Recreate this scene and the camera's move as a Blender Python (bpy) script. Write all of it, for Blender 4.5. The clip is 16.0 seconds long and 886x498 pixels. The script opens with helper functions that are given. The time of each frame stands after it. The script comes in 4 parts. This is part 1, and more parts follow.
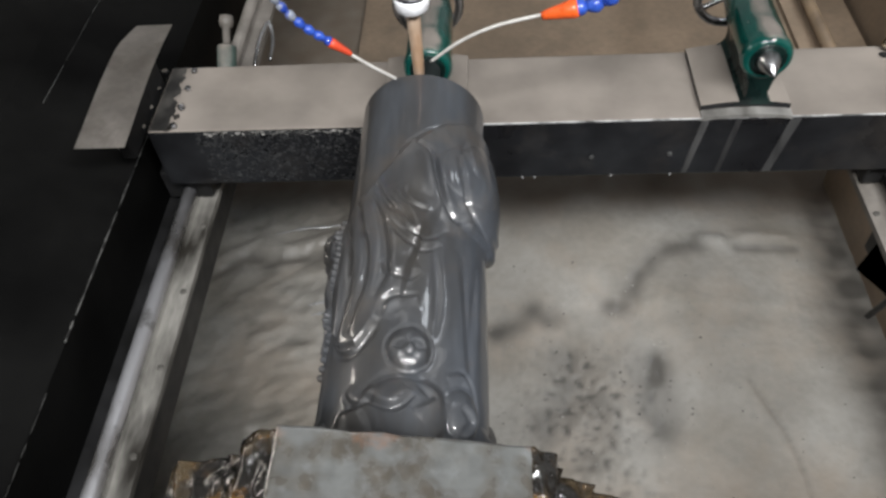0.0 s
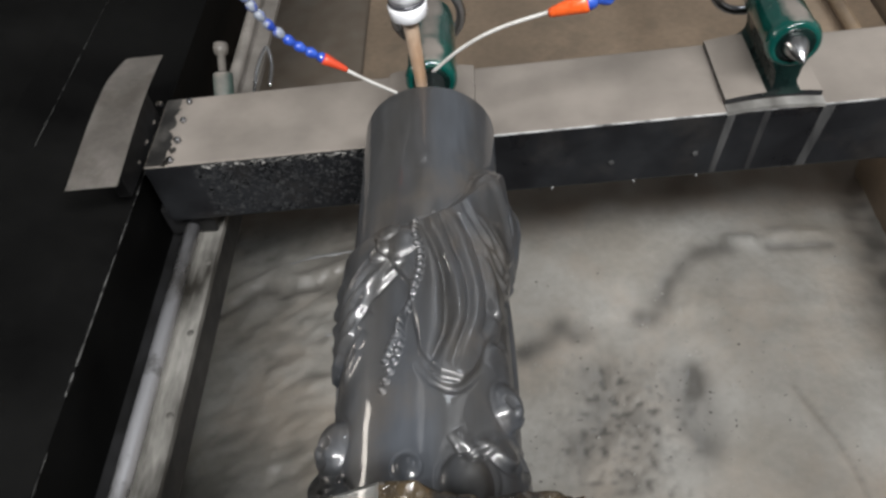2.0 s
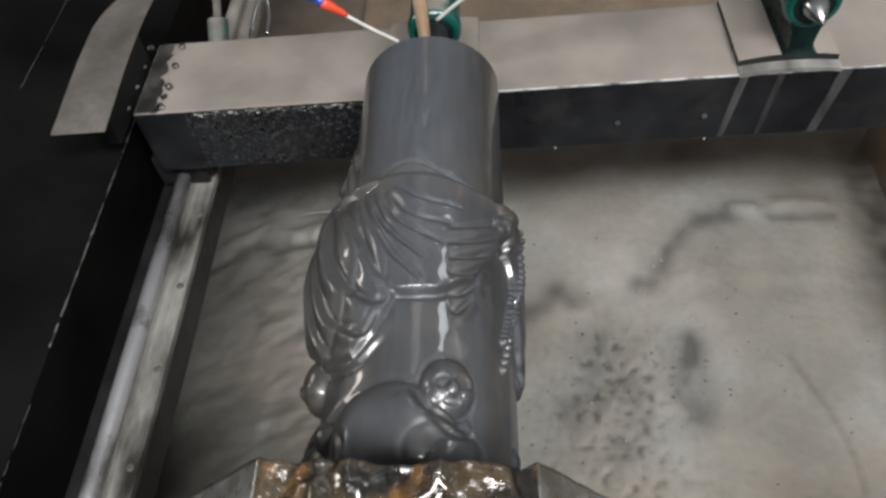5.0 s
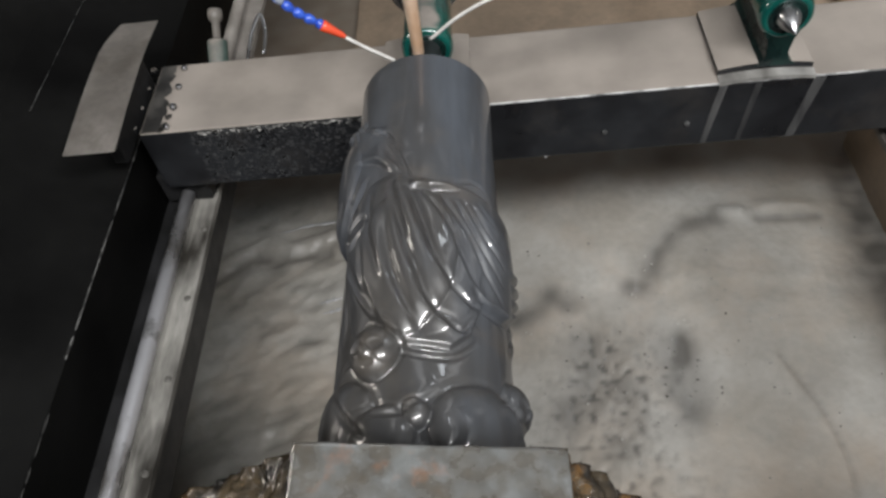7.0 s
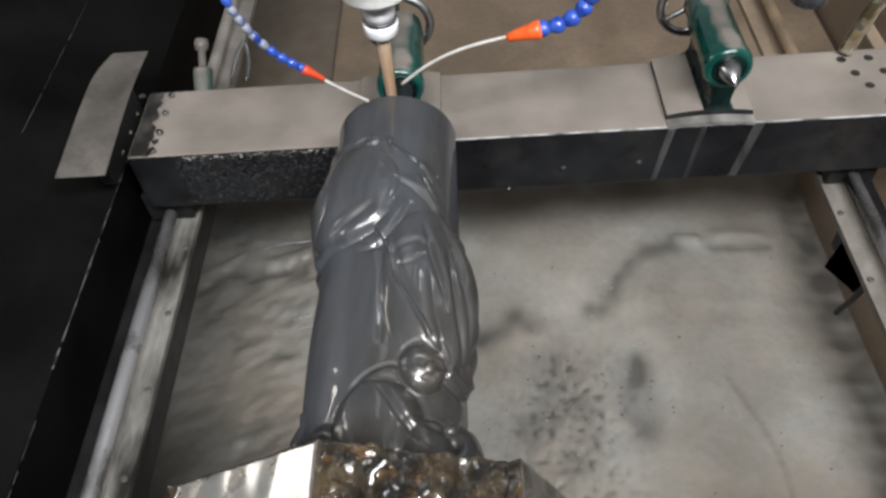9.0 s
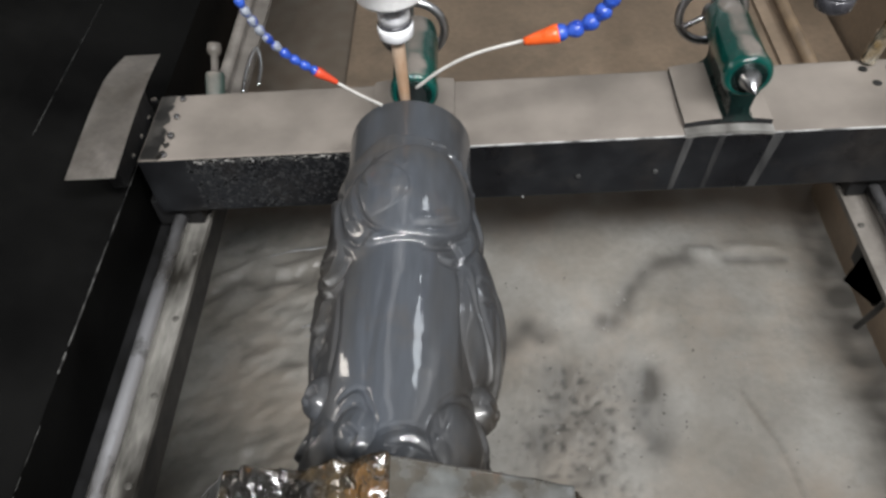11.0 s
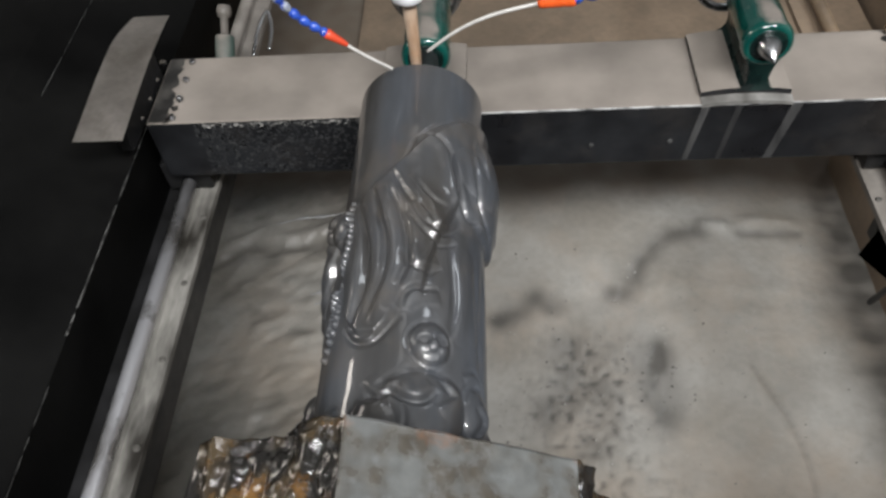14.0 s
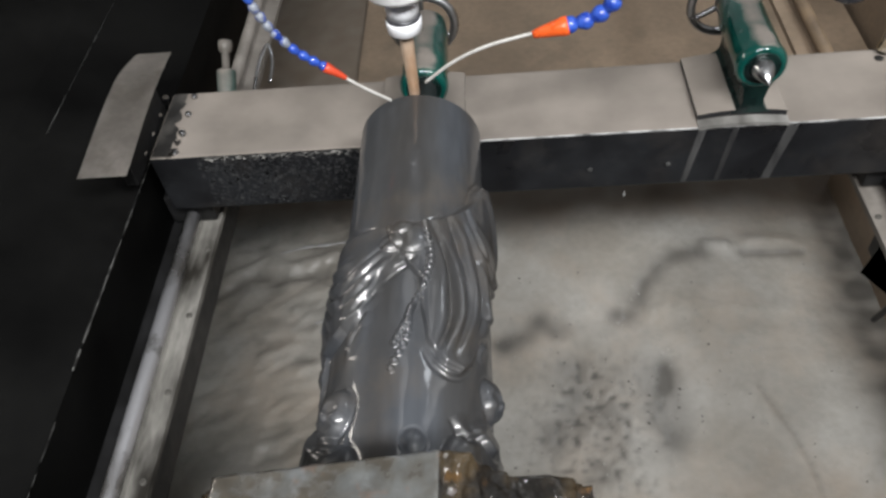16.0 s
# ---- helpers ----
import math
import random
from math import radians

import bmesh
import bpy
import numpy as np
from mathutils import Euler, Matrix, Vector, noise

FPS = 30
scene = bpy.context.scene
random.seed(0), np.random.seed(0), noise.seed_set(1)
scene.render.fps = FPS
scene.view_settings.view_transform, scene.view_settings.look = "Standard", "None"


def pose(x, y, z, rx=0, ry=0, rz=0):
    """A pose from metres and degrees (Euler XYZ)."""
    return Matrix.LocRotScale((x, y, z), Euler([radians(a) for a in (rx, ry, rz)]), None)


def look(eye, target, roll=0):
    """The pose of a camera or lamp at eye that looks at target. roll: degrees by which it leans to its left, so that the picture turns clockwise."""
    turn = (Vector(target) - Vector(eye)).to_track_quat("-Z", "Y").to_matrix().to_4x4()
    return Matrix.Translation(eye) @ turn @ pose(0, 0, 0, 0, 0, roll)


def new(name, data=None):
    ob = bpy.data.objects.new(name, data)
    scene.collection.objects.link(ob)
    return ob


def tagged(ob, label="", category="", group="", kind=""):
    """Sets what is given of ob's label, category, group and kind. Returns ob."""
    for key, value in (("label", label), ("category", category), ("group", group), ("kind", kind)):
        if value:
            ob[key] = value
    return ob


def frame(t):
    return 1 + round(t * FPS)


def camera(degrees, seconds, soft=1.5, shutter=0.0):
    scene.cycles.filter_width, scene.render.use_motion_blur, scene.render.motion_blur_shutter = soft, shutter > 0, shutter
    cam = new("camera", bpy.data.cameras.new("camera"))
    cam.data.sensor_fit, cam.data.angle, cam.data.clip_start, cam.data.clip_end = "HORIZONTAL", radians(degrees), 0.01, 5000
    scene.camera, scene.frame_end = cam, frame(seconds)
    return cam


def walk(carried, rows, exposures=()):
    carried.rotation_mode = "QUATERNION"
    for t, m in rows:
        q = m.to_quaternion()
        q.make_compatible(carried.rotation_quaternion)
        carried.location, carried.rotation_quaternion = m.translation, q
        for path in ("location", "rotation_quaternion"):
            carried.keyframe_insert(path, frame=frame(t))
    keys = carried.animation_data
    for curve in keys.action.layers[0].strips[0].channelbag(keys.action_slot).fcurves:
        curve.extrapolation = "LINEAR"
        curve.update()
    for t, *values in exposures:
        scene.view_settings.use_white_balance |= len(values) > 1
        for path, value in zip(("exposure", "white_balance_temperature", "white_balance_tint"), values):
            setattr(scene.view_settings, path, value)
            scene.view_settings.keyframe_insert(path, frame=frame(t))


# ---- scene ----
cam = camera(59.3, 16.0, soft=2.8)
PATH = [
    (0, (0.06, -0.768, 0.68), (-0.076, 0.499, -0.861), -5.6),
    (0.5, (0.066, -0.77, 0.688), (-0.09, 0.5, -0.85), -8.2),
    (1, (0.064, -0.753, 0.668), (-0.093, 0.476, -0.902), -8.6),
    (1.5, (0.06, -0.735, 0.65), (-0.132, 0.535, -0.882), -10.6),
    (2, (0.061, -0.725, 0.637), (-0.125, 0.575, -0.871), -10.9),
    (2.5, (0.059, -0.728, 0.625), (-0.117, 0.521, -0.927), -10.6),
    (3, (0.063, -0.72, 0.616), (-0.132, 0.515, -0.945), -11.3),
    (5.3, (0.052, -0.711, 0.616), (-0.114, 0.512, -0.958), -8.7),
    (5.5, (0.05, -0.712, 0.615), (-0.101, 0.514, -0.958), -8.4),
    (6, (0.052, -0.72, 0.622), (-0.109, 0.508, -0.948), -9.5),
    (6.5, (0.055, -0.727, 0.632), (-0.12, 0.522, -0.92), -10.0),
    (7, (0.055, -0.738, 0.644), (-0.109, 0.507, -0.912), -10.1),
    (7.5, (0.057, -0.743, 0.651), (-0.093, 0.507, -0.902), -9.2),
    (8, (0.061, -0.747, 0.663), (-0.091, 0.514, -0.882), -8.7),
    (8.2, (0.067, -0.747, 0.673), (-0.148, 0.472, -0.898), -11.2),
    (8.3, (0.063, -0.755, 0.686), (-0.061, 0.458, -0.9), -8.4),
    (8.5, (0.072, -0.762, 0.693), (-0.018, 0.489, -0.865), -6.4),
    (9, (0.071, -0.773, 0.706), (-0.027, 0.502, -0.832), -6.3),
    (9.5, (0.07, -0.767, 0.703), (-0.024, 0.532, -0.815), -6.4),
    (10, (0.068, -0.765, 0.704), (-0.02, 0.538, -0.811), -5.9),
    (10.2, (0.065, -0.767, 0.702), (-0.035, 0.526, -0.82), -5.8),
    (12.5, (0.069, -0.761, 0.683), (-0.067, 0.542, -0.829), -6.8),
    (13, (0.069, -0.762, 0.683), (-0.076, 0.518, -0.847), -7.4),
    (13.5, (0.067, -0.761, 0.682), (-0.089, 0.5, -0.862), -7.7),
    (14, (0.067, -0.763, 0.682), (-0.083, 0.475, -0.881), -6.7),
    (14.5, (0.068, -0.761, 0.684), (-0.088, 0.495, -0.865), -6.2),
    (15, (0.07, -0.763, 0.688), (-0.074, 0.512, -0.846), -6.5),
    (15.5, (0.071, -0.76, 0.687), (-0.082, 0.524, -0.838), -7.2),
    (16, (0.071, -0.764, 0.689), (-0.089, 0.522, -0.834), -8.1),
]
walk(cam, [(t, look(e, g, r)) for t, e, g, r in PATH])

# ---- world and light ----
world = bpy.data.worlds.new("workshop_air")
scene.world = world
world.use_nodes = True
world.node_tree.nodes["Background"].inputs[0].default_value = (0.62, 0.68, 0.75, 1)
world.node_tree.nodes["Background"].inputs[1].default_value = 0.18


def area_light(name, eye, target, sx, sy, power, colour):
    lamp = bpy.data.lights.new(name, "AREA")
    lamp.shape, lamp.size, lamp.size_y, lamp.energy, lamp.color = "RECTANGLE", sx, sy, power, colour
    ob = new(name, lamp)
    ob.matrix_world = look(eye, target)
    return ob


area_light("ceiling_tube_light", (0.6, -1.95, 2.5), (0.15, 0.1, -0.3), 2.6, 0.30, 248, (0.985, 0.985, 0.98))
area_light("roof_window_light", (1.66, 1.70, 2.75), (0.0, -0.35, 0.1), 0.50, 0.55, 11, (0.88, 0.94, 1.0))
area_light("side_window_light", (-2.9, 0.72, 1.15), (0.0, -0.5, 0.15), 1.0, 0.30, 17, (1.0, 0.93, 0.84))

# ---- materials ----


def mat(name, base, rough=0.5, metal=0.0, dark=None, scale=20.0, stretch=(1, 1, 1), bump=0.2, bump_scale=200.0,
        coat=0.0, contrast=(0.35, 0.65), rough_var=0.15, fine=None, spec=0.5, distance=0.001):
    """Two-scale procedural surface: broad patches of base and dark, fine grain, and bump."""
    m = bpy.data.materials.new(name)
    m.use_nodes = True
    nt = m.node_tree
    bs = nt.nodes["Principled BSDF"]
    co = nt.nodes.new("ShaderNodeTexCoord")
    mp = nt.nodes.new("ShaderNodeMapping")
    mp.inputs["Scale"].default_value = stretch
    nt.links.new(co.outputs["Object"], mp.inputs[0])
    broad = nt.nodes.new("ShaderNodeTexNoise")
    broad.inputs["Scale"].default_value, broad.inputs["Detail"].default_value = scale, 6
    nt.links.new(mp.outputs[0], broad.inputs["Vector"])
    ramp = nt.nodes.new("ShaderNodeMapRange")
    ramp.inputs[1].default_value, ramp.inputs[2].default_value = contrast
    nt.links.new(broad.outputs[0], ramp.inputs[0])
    mix = nt.nodes.new("ShaderNodeMix")
    mix.data_type = "RGBA"
    nt.links.new(ramp.outputs[0], mix.inputs["Factor"])
    mix.inputs["A"].default_value = (*(dark or tuple(c * 0.7 for c in base)), 1)
    mix.inputs["B"].default_value = (*base, 1)
    grain = nt.nodes.new("ShaderNodeTexNoise")
    grain.inputs["Scale"].default_value, grain.inputs["Detail"].default_value = bump_scale, 4
    nt.links.new(mp.outputs[0], grain.inputs["Vector"])
    mul = nt.nodes.new("ShaderNodeMix")
    mul.data_type, mul.blend_type = "RGBA", "MULTIPLY"
    mul.inputs["Factor"].default_value = 0.35 if fine is None else fine
    nt.links.new(mix.outputs["Result"], mul.inputs["A"])
    nt.links.new(grain.outputs[0], mul.inputs["B"])
    nt.links.new(mul.outputs["Result"], bs.inputs["Base Color"])
    rr = nt.nodes.new("ShaderNodeMapRange")
    rr.inputs[3].default_value, rr.inputs[4].default_value = max(0.03, rough - rough_var), min(1, rough + rough_var)
    nt.links.new(broad.outputs[0], rr.inputs[0])
    rr.inputs[1].default_value, rr.inputs[2].default_value = 0.3, 0.7
    nt.links.new(rr.outputs[0], bs.inputs["Roughness"])
    bs.inputs["Metallic"].default_value = metal
    bs.inputs["Specular IOR Level"].default_value = spec
    bs.inputs["Coat Weight"].default_value = coat
    bs.inputs["Coat Roughness"].default_value = 0.06
    bp = nt.nodes.new("ShaderNodeBump")
    bp.inputs["Strength"].default_value, bp.inputs["Distance"].default_value = bump, distance
    nt.links.new(grain.outputs[0], bp.inputs["Height"])
    nt.links.new(bp.outputs[0], bs.inputs["Normal"])
    return m


def dusted(m, dust, low=0.35, high=0.75, scale=30.0, amount=1.0):
    """Dried stone dust that has settled on what faces up, broken up by noise."""
    nt = m.node_tree
    bs = nt.nodes["Principled BSDF"]
    geo = nt.nodes.new("ShaderNodeNewGeometry")
    sep = nt.nodes.new("ShaderNodeSeparateXYZ")
    nt.links.new(geo.outputs["Normal"], sep.inputs[0])
    no = nt.nodes.new("ShaderNodeTexNoise")
    no.inputs["Scale"].default_value, no.inputs["Detail"].default_value = scale, 6
    co = nt.nodes.new("ShaderNodeTexCoord")
    nt.links.new(co.outputs["Object"], no.inputs["Vector"])
    add = nt.nodes.new("ShaderNodeMath")
    add.operation = "MULTIPLY_ADD"
    nt.links.new(no.outputs[0], add.inputs[0])
    add.inputs[1].default_value = 0.8
    nt.links.new(sep.outputs["Z"], add.inputs[2])
    rng = nt.nodes.new("ShaderNodeMapRange")
    rng.inputs[1].default_value, rng.inputs[2].default_value = low + 0.4, high + 0.4
    rng.inputs[4].default_value = amount
    nt.links.new(add.outputs[0], rng.inputs[0])
    for socket, value in (("Base Color", (*dust, 1)), ("Roughness", 0.85), ("Metallic", 0.0)):
        old = bs.inputs[socket].links[0].from_socket if bs.inputs[socket].links else None
        mix = nt.nodes.new("ShaderNodeMix")
        if socket == "Base Color":
            mix.data_type = "RGBA"
            var = nt.nodes.new("ShaderNodeMix")
            var.data_type = "RGBA"
            var.inputs["A"].default_value = (*(c * 0.5 for c in dust), 1)
            var.inputs["B"].default_value = (*(min(1, c * 1.45) for c in dust), 1)
            nt.links.new(no.outputs[0], var.inputs["Factor"])
            nt.links.new(old, mix.inputs["A"])
            nt.links.new(var.outputs["Result"], mix.inputs["B"])
        else:
            if old:
                nt.links.new(old, mix.inputs["A"])
            else:
                mix.inputs["A"].default_value = bs.inputs[socket].default_value
            mix.inputs["B"].default_value = value
        nt.links.new(rng.outputs[0], mix.inputs["Factor"])
        nt.links.new(mix.outputs["Result"], bs.inputs[socket])
    return m


DUST = (0.188, 0.167, 0.148)
STONE = mat("wet_grey_stone", (0.050, 0.057, 0.069), 0.50, dark=(0.036, 0.034, 0.032), scale=9, stretch=(1.3, 0.22, 1.3), bump=0.25,
            bump_scale=130, coat=0.65, rough_var=0.12, fine=0.5, distance=0.0006, contrast=(0.36, 0.6))
STONE.node_tree.nodes["Principled BSDF"].inputs["Coat Roughness"].default_value = 0.055
SAWN = mat("sawn_stone_face", (0.120, 0.124, 0.122), 0.30, dark=(0.078, 0.070, 0.058), scale=44, bump=0.5, bump_scale=75, coat=1.0,
           rough_var=0.14, fine=0.65, distance=0.0015, contrast=(0.40, 0.60))
ROUGH = mat("broken_wet_stone", (0.050, 0.036, 0.020), 0.16, dark=(0.011, 0.010, 0.009), scale=34, bump=0.8, bump_scale=120, coat=0.7,
            rough_var=0.08, distance=0.004, contrast=(0.45, 0.6))
SLURRY = mat("slurry_bed", (0.315, 0.303, 0.280), 0.46, dark=(0.245, 0.226, 0.198), scale=4.2, bump=0.5, bump_scale=55, rough_var=0.18,
             fine=0.3, distance=0.003, contrast=(0.38, 0.62))
BLACK = dusted(mat("black_machine_paint", (0.016, 0.017, 0.019), 0.35, dark=(0.008, 0.008, 0.009), scale=12, bump=0.3, bump_scale=90, spec=0.2), DUST,
               0.45, 0.72, 11)
BLACK_CLEAN = mat("black_steel", (0.014, 0.014, 0.015), 0.45, dark=(0.008, 0.008, 0.008), scale=18, bump=0.3, bump_scale=90, spec=0.3)
PANEL = mat("black_side_panel", (0.0065, 0.0065, 0.0063), 0.6, dark=(0.0025, 0.0025, 0.0025), scale=5, bump=0.2, bump_scale=70, rough_var=0.1, spec=0.04)
SPLASH = mat("dried_splash", (0.036, 0.037, 0.038), 0.7, dark=(0.017, 0.018, 0.020), scale=90, bump=0.6, bump_scale=220, contrast=(0.45, 0.6))
CRUST = mat("pale_crust", (0.40, 0.39, 0.37), 0.6, dark=(0.05, 0.05, 0.05), scale=120, contrast=(0.4, 0.6))
RUN = mat("dried_run", (0.058, 0.058, 0.058), 0.6, dark=(0.018, 0.018, 0.019), scale=40, stretch=(1, 1, 0.2))
DUSTY = mat("dusty_steel_plate", (0.235, 0.215, 0.195), 0.6, dark=(0.13, 0.118, 0.105), scale=16, bump=0.25, bump_scale=140)
STEEL = mat("bright_ground_steel", (0.66, 0.67, 0.69), 0.30, 1.0, dark=(0.35, 0.35, 0.36), scale=14, bump=0.1, bump_scale=150, rough_var=0.1)
ALU = mat("stained_aluminium", (0.30, 0.295, 0.28), 0.5, 0.15, dark=(0.11, 0.105, 0.098), scale=26, stretch=(1, 0.5, 1), bump=0.4, bump_scale=120)
RUST = mat("dusty_brown_rod", (0.20, 0.14, 0.085), 0.6, dark=(0.12, 0.085, 0.055), scale=30)
GREEN = dusted(mat("green_enamel", (0.004, 0.075, 0.06), 0.16, dark=(0.003, 0.05, 0.042), scale=25, bump=0.1, bump_scale=80, coat=0.5),
               DUST, 0.87, 0.99, 16)
WEB = mat("dark_green_enamel", (0.006, 0.022, 0.019), 0.3, dark=(0.004, 0.008, 0.008), scale=25, spec=0.3)
GREY_GREEN = dusted(mat("faded_green_enamel", (0.06, 0.10, 0.085), 0.5, dark=(0.04, 0.06, 0.055), scale=25), DUST, 0.5, 0.9)
WHITE = mat("white_spindle_nose", (0.92, 0.92, 0.92), 0.3, dark=(0.82, 0.82, 0.82), scale=20, fine=0.0)
SCRATCH = mat("bare_scratch", (0.10, 0.10, 0.097), 0.5, dark=(0.012, 0.012, 0.012), scale=60, contrast=(0.4, 0.6))
WORN = mat("worn_pale_edge", (0.50, 0.50, 0.50), 0.35, dark=(0.12, 0.12, 0.12), scale=35, contrast=(0.4, 0.55))
NUT = mat("collet_nut_steel", (0.86, 0.87, 0.90), 0.35, 0.15, dark=(0.70, 0.71, 0.74), scale=30, fine=0.1)
DARKRING = mat("dark_wet_ring", (0.07, 0.07, 0.08), 0.3, 0.3, scale=60)
BRONZE = mat("bronze_cutting_bit", (0.56, 0.44, 0.34), 0.45, 0.2, dark=(0.40, 0.24, 0.14), scale=28, stretch=(1, 1, 0.6))
BLUE = mat("blue_plastic_segment", (0.028, 0.085, 0.42), 0.35, dark=(0.012, 0.035, 0.25), scale=120, coat=0.2, fine=0.1)
BLUE_DIRTY = mat("splashed_blue_segment", (0.20, 0.22, 0.26), 0.45, dark=(0.015, 0.045, 0.28), scale=130, contrast=(0.4, 0.55))
ORANGE = mat("orange_plastic_nozzle", (0.70, 0.10, 0.015), 0.35, dark=(0.50, 0.07, 0.012), scale=60, coat=0.2, fine=0.1)
REDDISH = mat("red_orange_nozzle", (0.52, 0.055, 0.018), 0.4, dark=(0.36, 0.035, 0.015), scale=60, fine=0.1)
TUBE = mat("milky_tube", (0.46, 0.45, 0.43), 0.35, dark=(0.36, 0.345, 0.325), scale=50, fine=0.15)
REARPLATE = mat("brown_dusty_plate", (0.30, 0.225, 0.16), 0.6, dark=(0.21, 0.16, 0.115), scale=4, bump=0.3, bump_scale=60)
PIPE = mat("stained_pale_pipe", (0.80, 0.76, 0.66), 0.22, 0.9, dark=(0.45, 0.34, 0.18), scale=22, coat=0.3, contrast=(0.40, 0.55))
GRIT = mat("grey_grit", (0.34, 0.33, 0.31), 0.5, dark=(0.08, 0.075, 0.07), scale=8, contrast=(0.45, 0.55))
DAMP = mat("damp_dirty_steel", (0.062, 0.058, 0.053), 0.6, dark=(0.022, 0.021, 0.020), scale=34, bump=0.3, contrast=(0.42, 0.62))
STAIN = mat("dark_wet_stain", (0.05, 0.046, 0.042), 0.35, dark=(0.02, 0.019, 0.018), scale=60)
SHAFT = mat("ground_shaft_steel", (0.66, 0.66, 0.69), 0.32, 0.72, dark=(0.22, 0.21, 0.20), scale=5, stretch=(2.5, 0.9, 2.5), bump=0.06, contrast=(0.40, 0.50), fine=0.1)
RAIL_ALU = mat("grimy_aluminium", (0.22, 0.212, 0.195), 0.55, dark=(0.022, 0.020, 0.017), scale=15, stretch=(1.6, 0.4, 1), bump=0.5, bump_scale=120, contrast=(0.38, 0.64), spec=0.3)
HOLE = mat("hole_dark", (0.008, 0.008, 0.008), 0.8)
WALL = mat("workshop_wall", (0.46, 0.46, 0.46), 0.8, scale=2)
WATER = mat("dirty_water_film", (0.30, 0.30, 0.30), 0.08, dark=(0.3, 0.3, 0.3), scale=30, fine=0.1, coat=0.5)



def add_wet_shade(m, layer, layer_colour, layer_rough):
    """Another colour and gloss where the mesh says so: wet slurry, dried mud and painted shade."""
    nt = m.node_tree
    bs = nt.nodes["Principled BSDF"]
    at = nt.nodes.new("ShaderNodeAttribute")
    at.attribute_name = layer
    for socket, value in (("Base Color", (*layer_colour, 1)), ("Roughness", layer_rough)):
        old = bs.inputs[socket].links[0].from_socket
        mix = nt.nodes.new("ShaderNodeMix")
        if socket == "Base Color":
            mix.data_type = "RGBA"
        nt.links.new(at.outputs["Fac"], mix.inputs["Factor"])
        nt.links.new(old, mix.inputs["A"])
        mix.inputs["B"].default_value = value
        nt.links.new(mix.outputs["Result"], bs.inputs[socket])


def add_stain(m, colour, scale, low, high, amount, seed):
    """Sparse stains of another colour, at a scale of their own."""
    nt = m.node_tree
    bs = nt.nodes["Principled BSDF"]
    co = nt.nodes.new("ShaderNodeTexCoord")
    mp = nt.nodes.new("ShaderNodeMapping")
    mp.inputs["Location"].default_value = (seed, seed * 0.7, seed * 1.3)
    nt.links.new(co.outputs["Object"], mp.inputs[0])
    no = nt.nodes.new("ShaderNodeTexNoise")
    no.inputs["Scale"].default_value, no.inputs["Detail"].default_value, no.inputs["Roughness"].default_value = scale, 8, 0.65
    nt.links.new(mp.outputs[0], no.inputs["Vector"])
    rng = nt.nodes.new("ShaderNodeMapRange")
    rng.inputs[1].default_value, rng.inputs[2].default_value, rng.inputs[4].default_value = low, high, amount
    nt.links.new(no.outputs[0], rng.inputs[0])
    mix = nt.nodes.new("ShaderNodeMix")
    mix.data_type = "RGBA"
    nt.links.new(rng.outputs[0], mix.inputs["Factor"])
    nt.links.new(bs.inputs["Base Color"].links[0].from_socket, mix.inputs["A"])
    mix.inputs["B"].default_value = (*colour, 1)
    nt.links.new(mix.outputs["Result"], bs.inputs["Base Color"])


add_stain(SAWN, (0.20, 0.075, 0.025), 22, 0.57, 0.72, 0.50, 3.0)
add_stain(SAWN, (0.22, 0.235, 0.25), 60, 0.55, 0.70, 0.22, 8.0)
add_stain(ROUGH, (0.13, 0.065, 0.018), 26, 0.54, 0.66, 0.7, 5.0)
add_stain(STONE, (0.075, 0.060, 0.045), 12, 0.52, 0.68, 0.40, 2.0)
add_stain(SLURRY, (0.315, 0.262, 0.212), 3.2, 0.48, 0.66, 0.55, 6.0)
add_stain(SLURRY, (0.185, 0.178, 0.162), 34, 0.55, 0.68, 0.45, 9.0)
add_stain(BLACK, (0.090, 0.078, 0.066), 7, 0.50, 0.66, 0.14, 4.0)
add_stain(DUSTY, (0.085, 0.074, 0.062), 24, 0.54, 0.68, 0.6, 1.0)
add_stain(REARPLATE, (0.115, 0.092, 0.070), 5, 0.50, 0.66, 0.6, 7.0)
add_stain(SHAFT, (0.10, 0.09, 0.08), 14, 0.56, 0.64, 0.6, 5.0)
add_stain(GREEN, (0.10, 0.11, 0.10), 40, 0.60, 0.70, 0.5, 5.0)
add_wet_shade(SLURRY, "wet", (0.085, 0.080, 0.073), 0.28)
# brown mud at the back, darkened in place of the beam's shadow
add_wet_shade(SLURRY, "dry_shade", (0.125, 0.096, 0.070), 0.75)

# ---- mesh tools ----


def link(name, bm, material, parent=None, label="", smooth=False, place=None):
    me = bpy.data.meshes.new(name)
    bm.normal_update()
    bm.to_mesh(me)
    bm.free()
    for m in (material if isinstance(material, (list, tuple)) else [material]):
        me.materials.append(m)
    if smooth:
        for p in me.polygons:
            p.use_smooth = True
    ob = new(name, me)
    if place is not None:
        ob.matrix_basis = place
    if parent is not None:
        ob.parent = parent
    if label:
        ob["label"] = label
    return ob


def part(name, bm, material, parent, label="", smooth=False, place=None):
    return link(name, bm, material, parent, label, smooth, place)


def thing(name, x, y, z, label, category, group="", kind="", rot=(0, 0, 0)):
    ob = new(name)
    ob.empty_display_size = 0.02
    ob.matrix_basis = pose(x, y, z, *rot)
    return tagged(ob, label, category, group, kind)


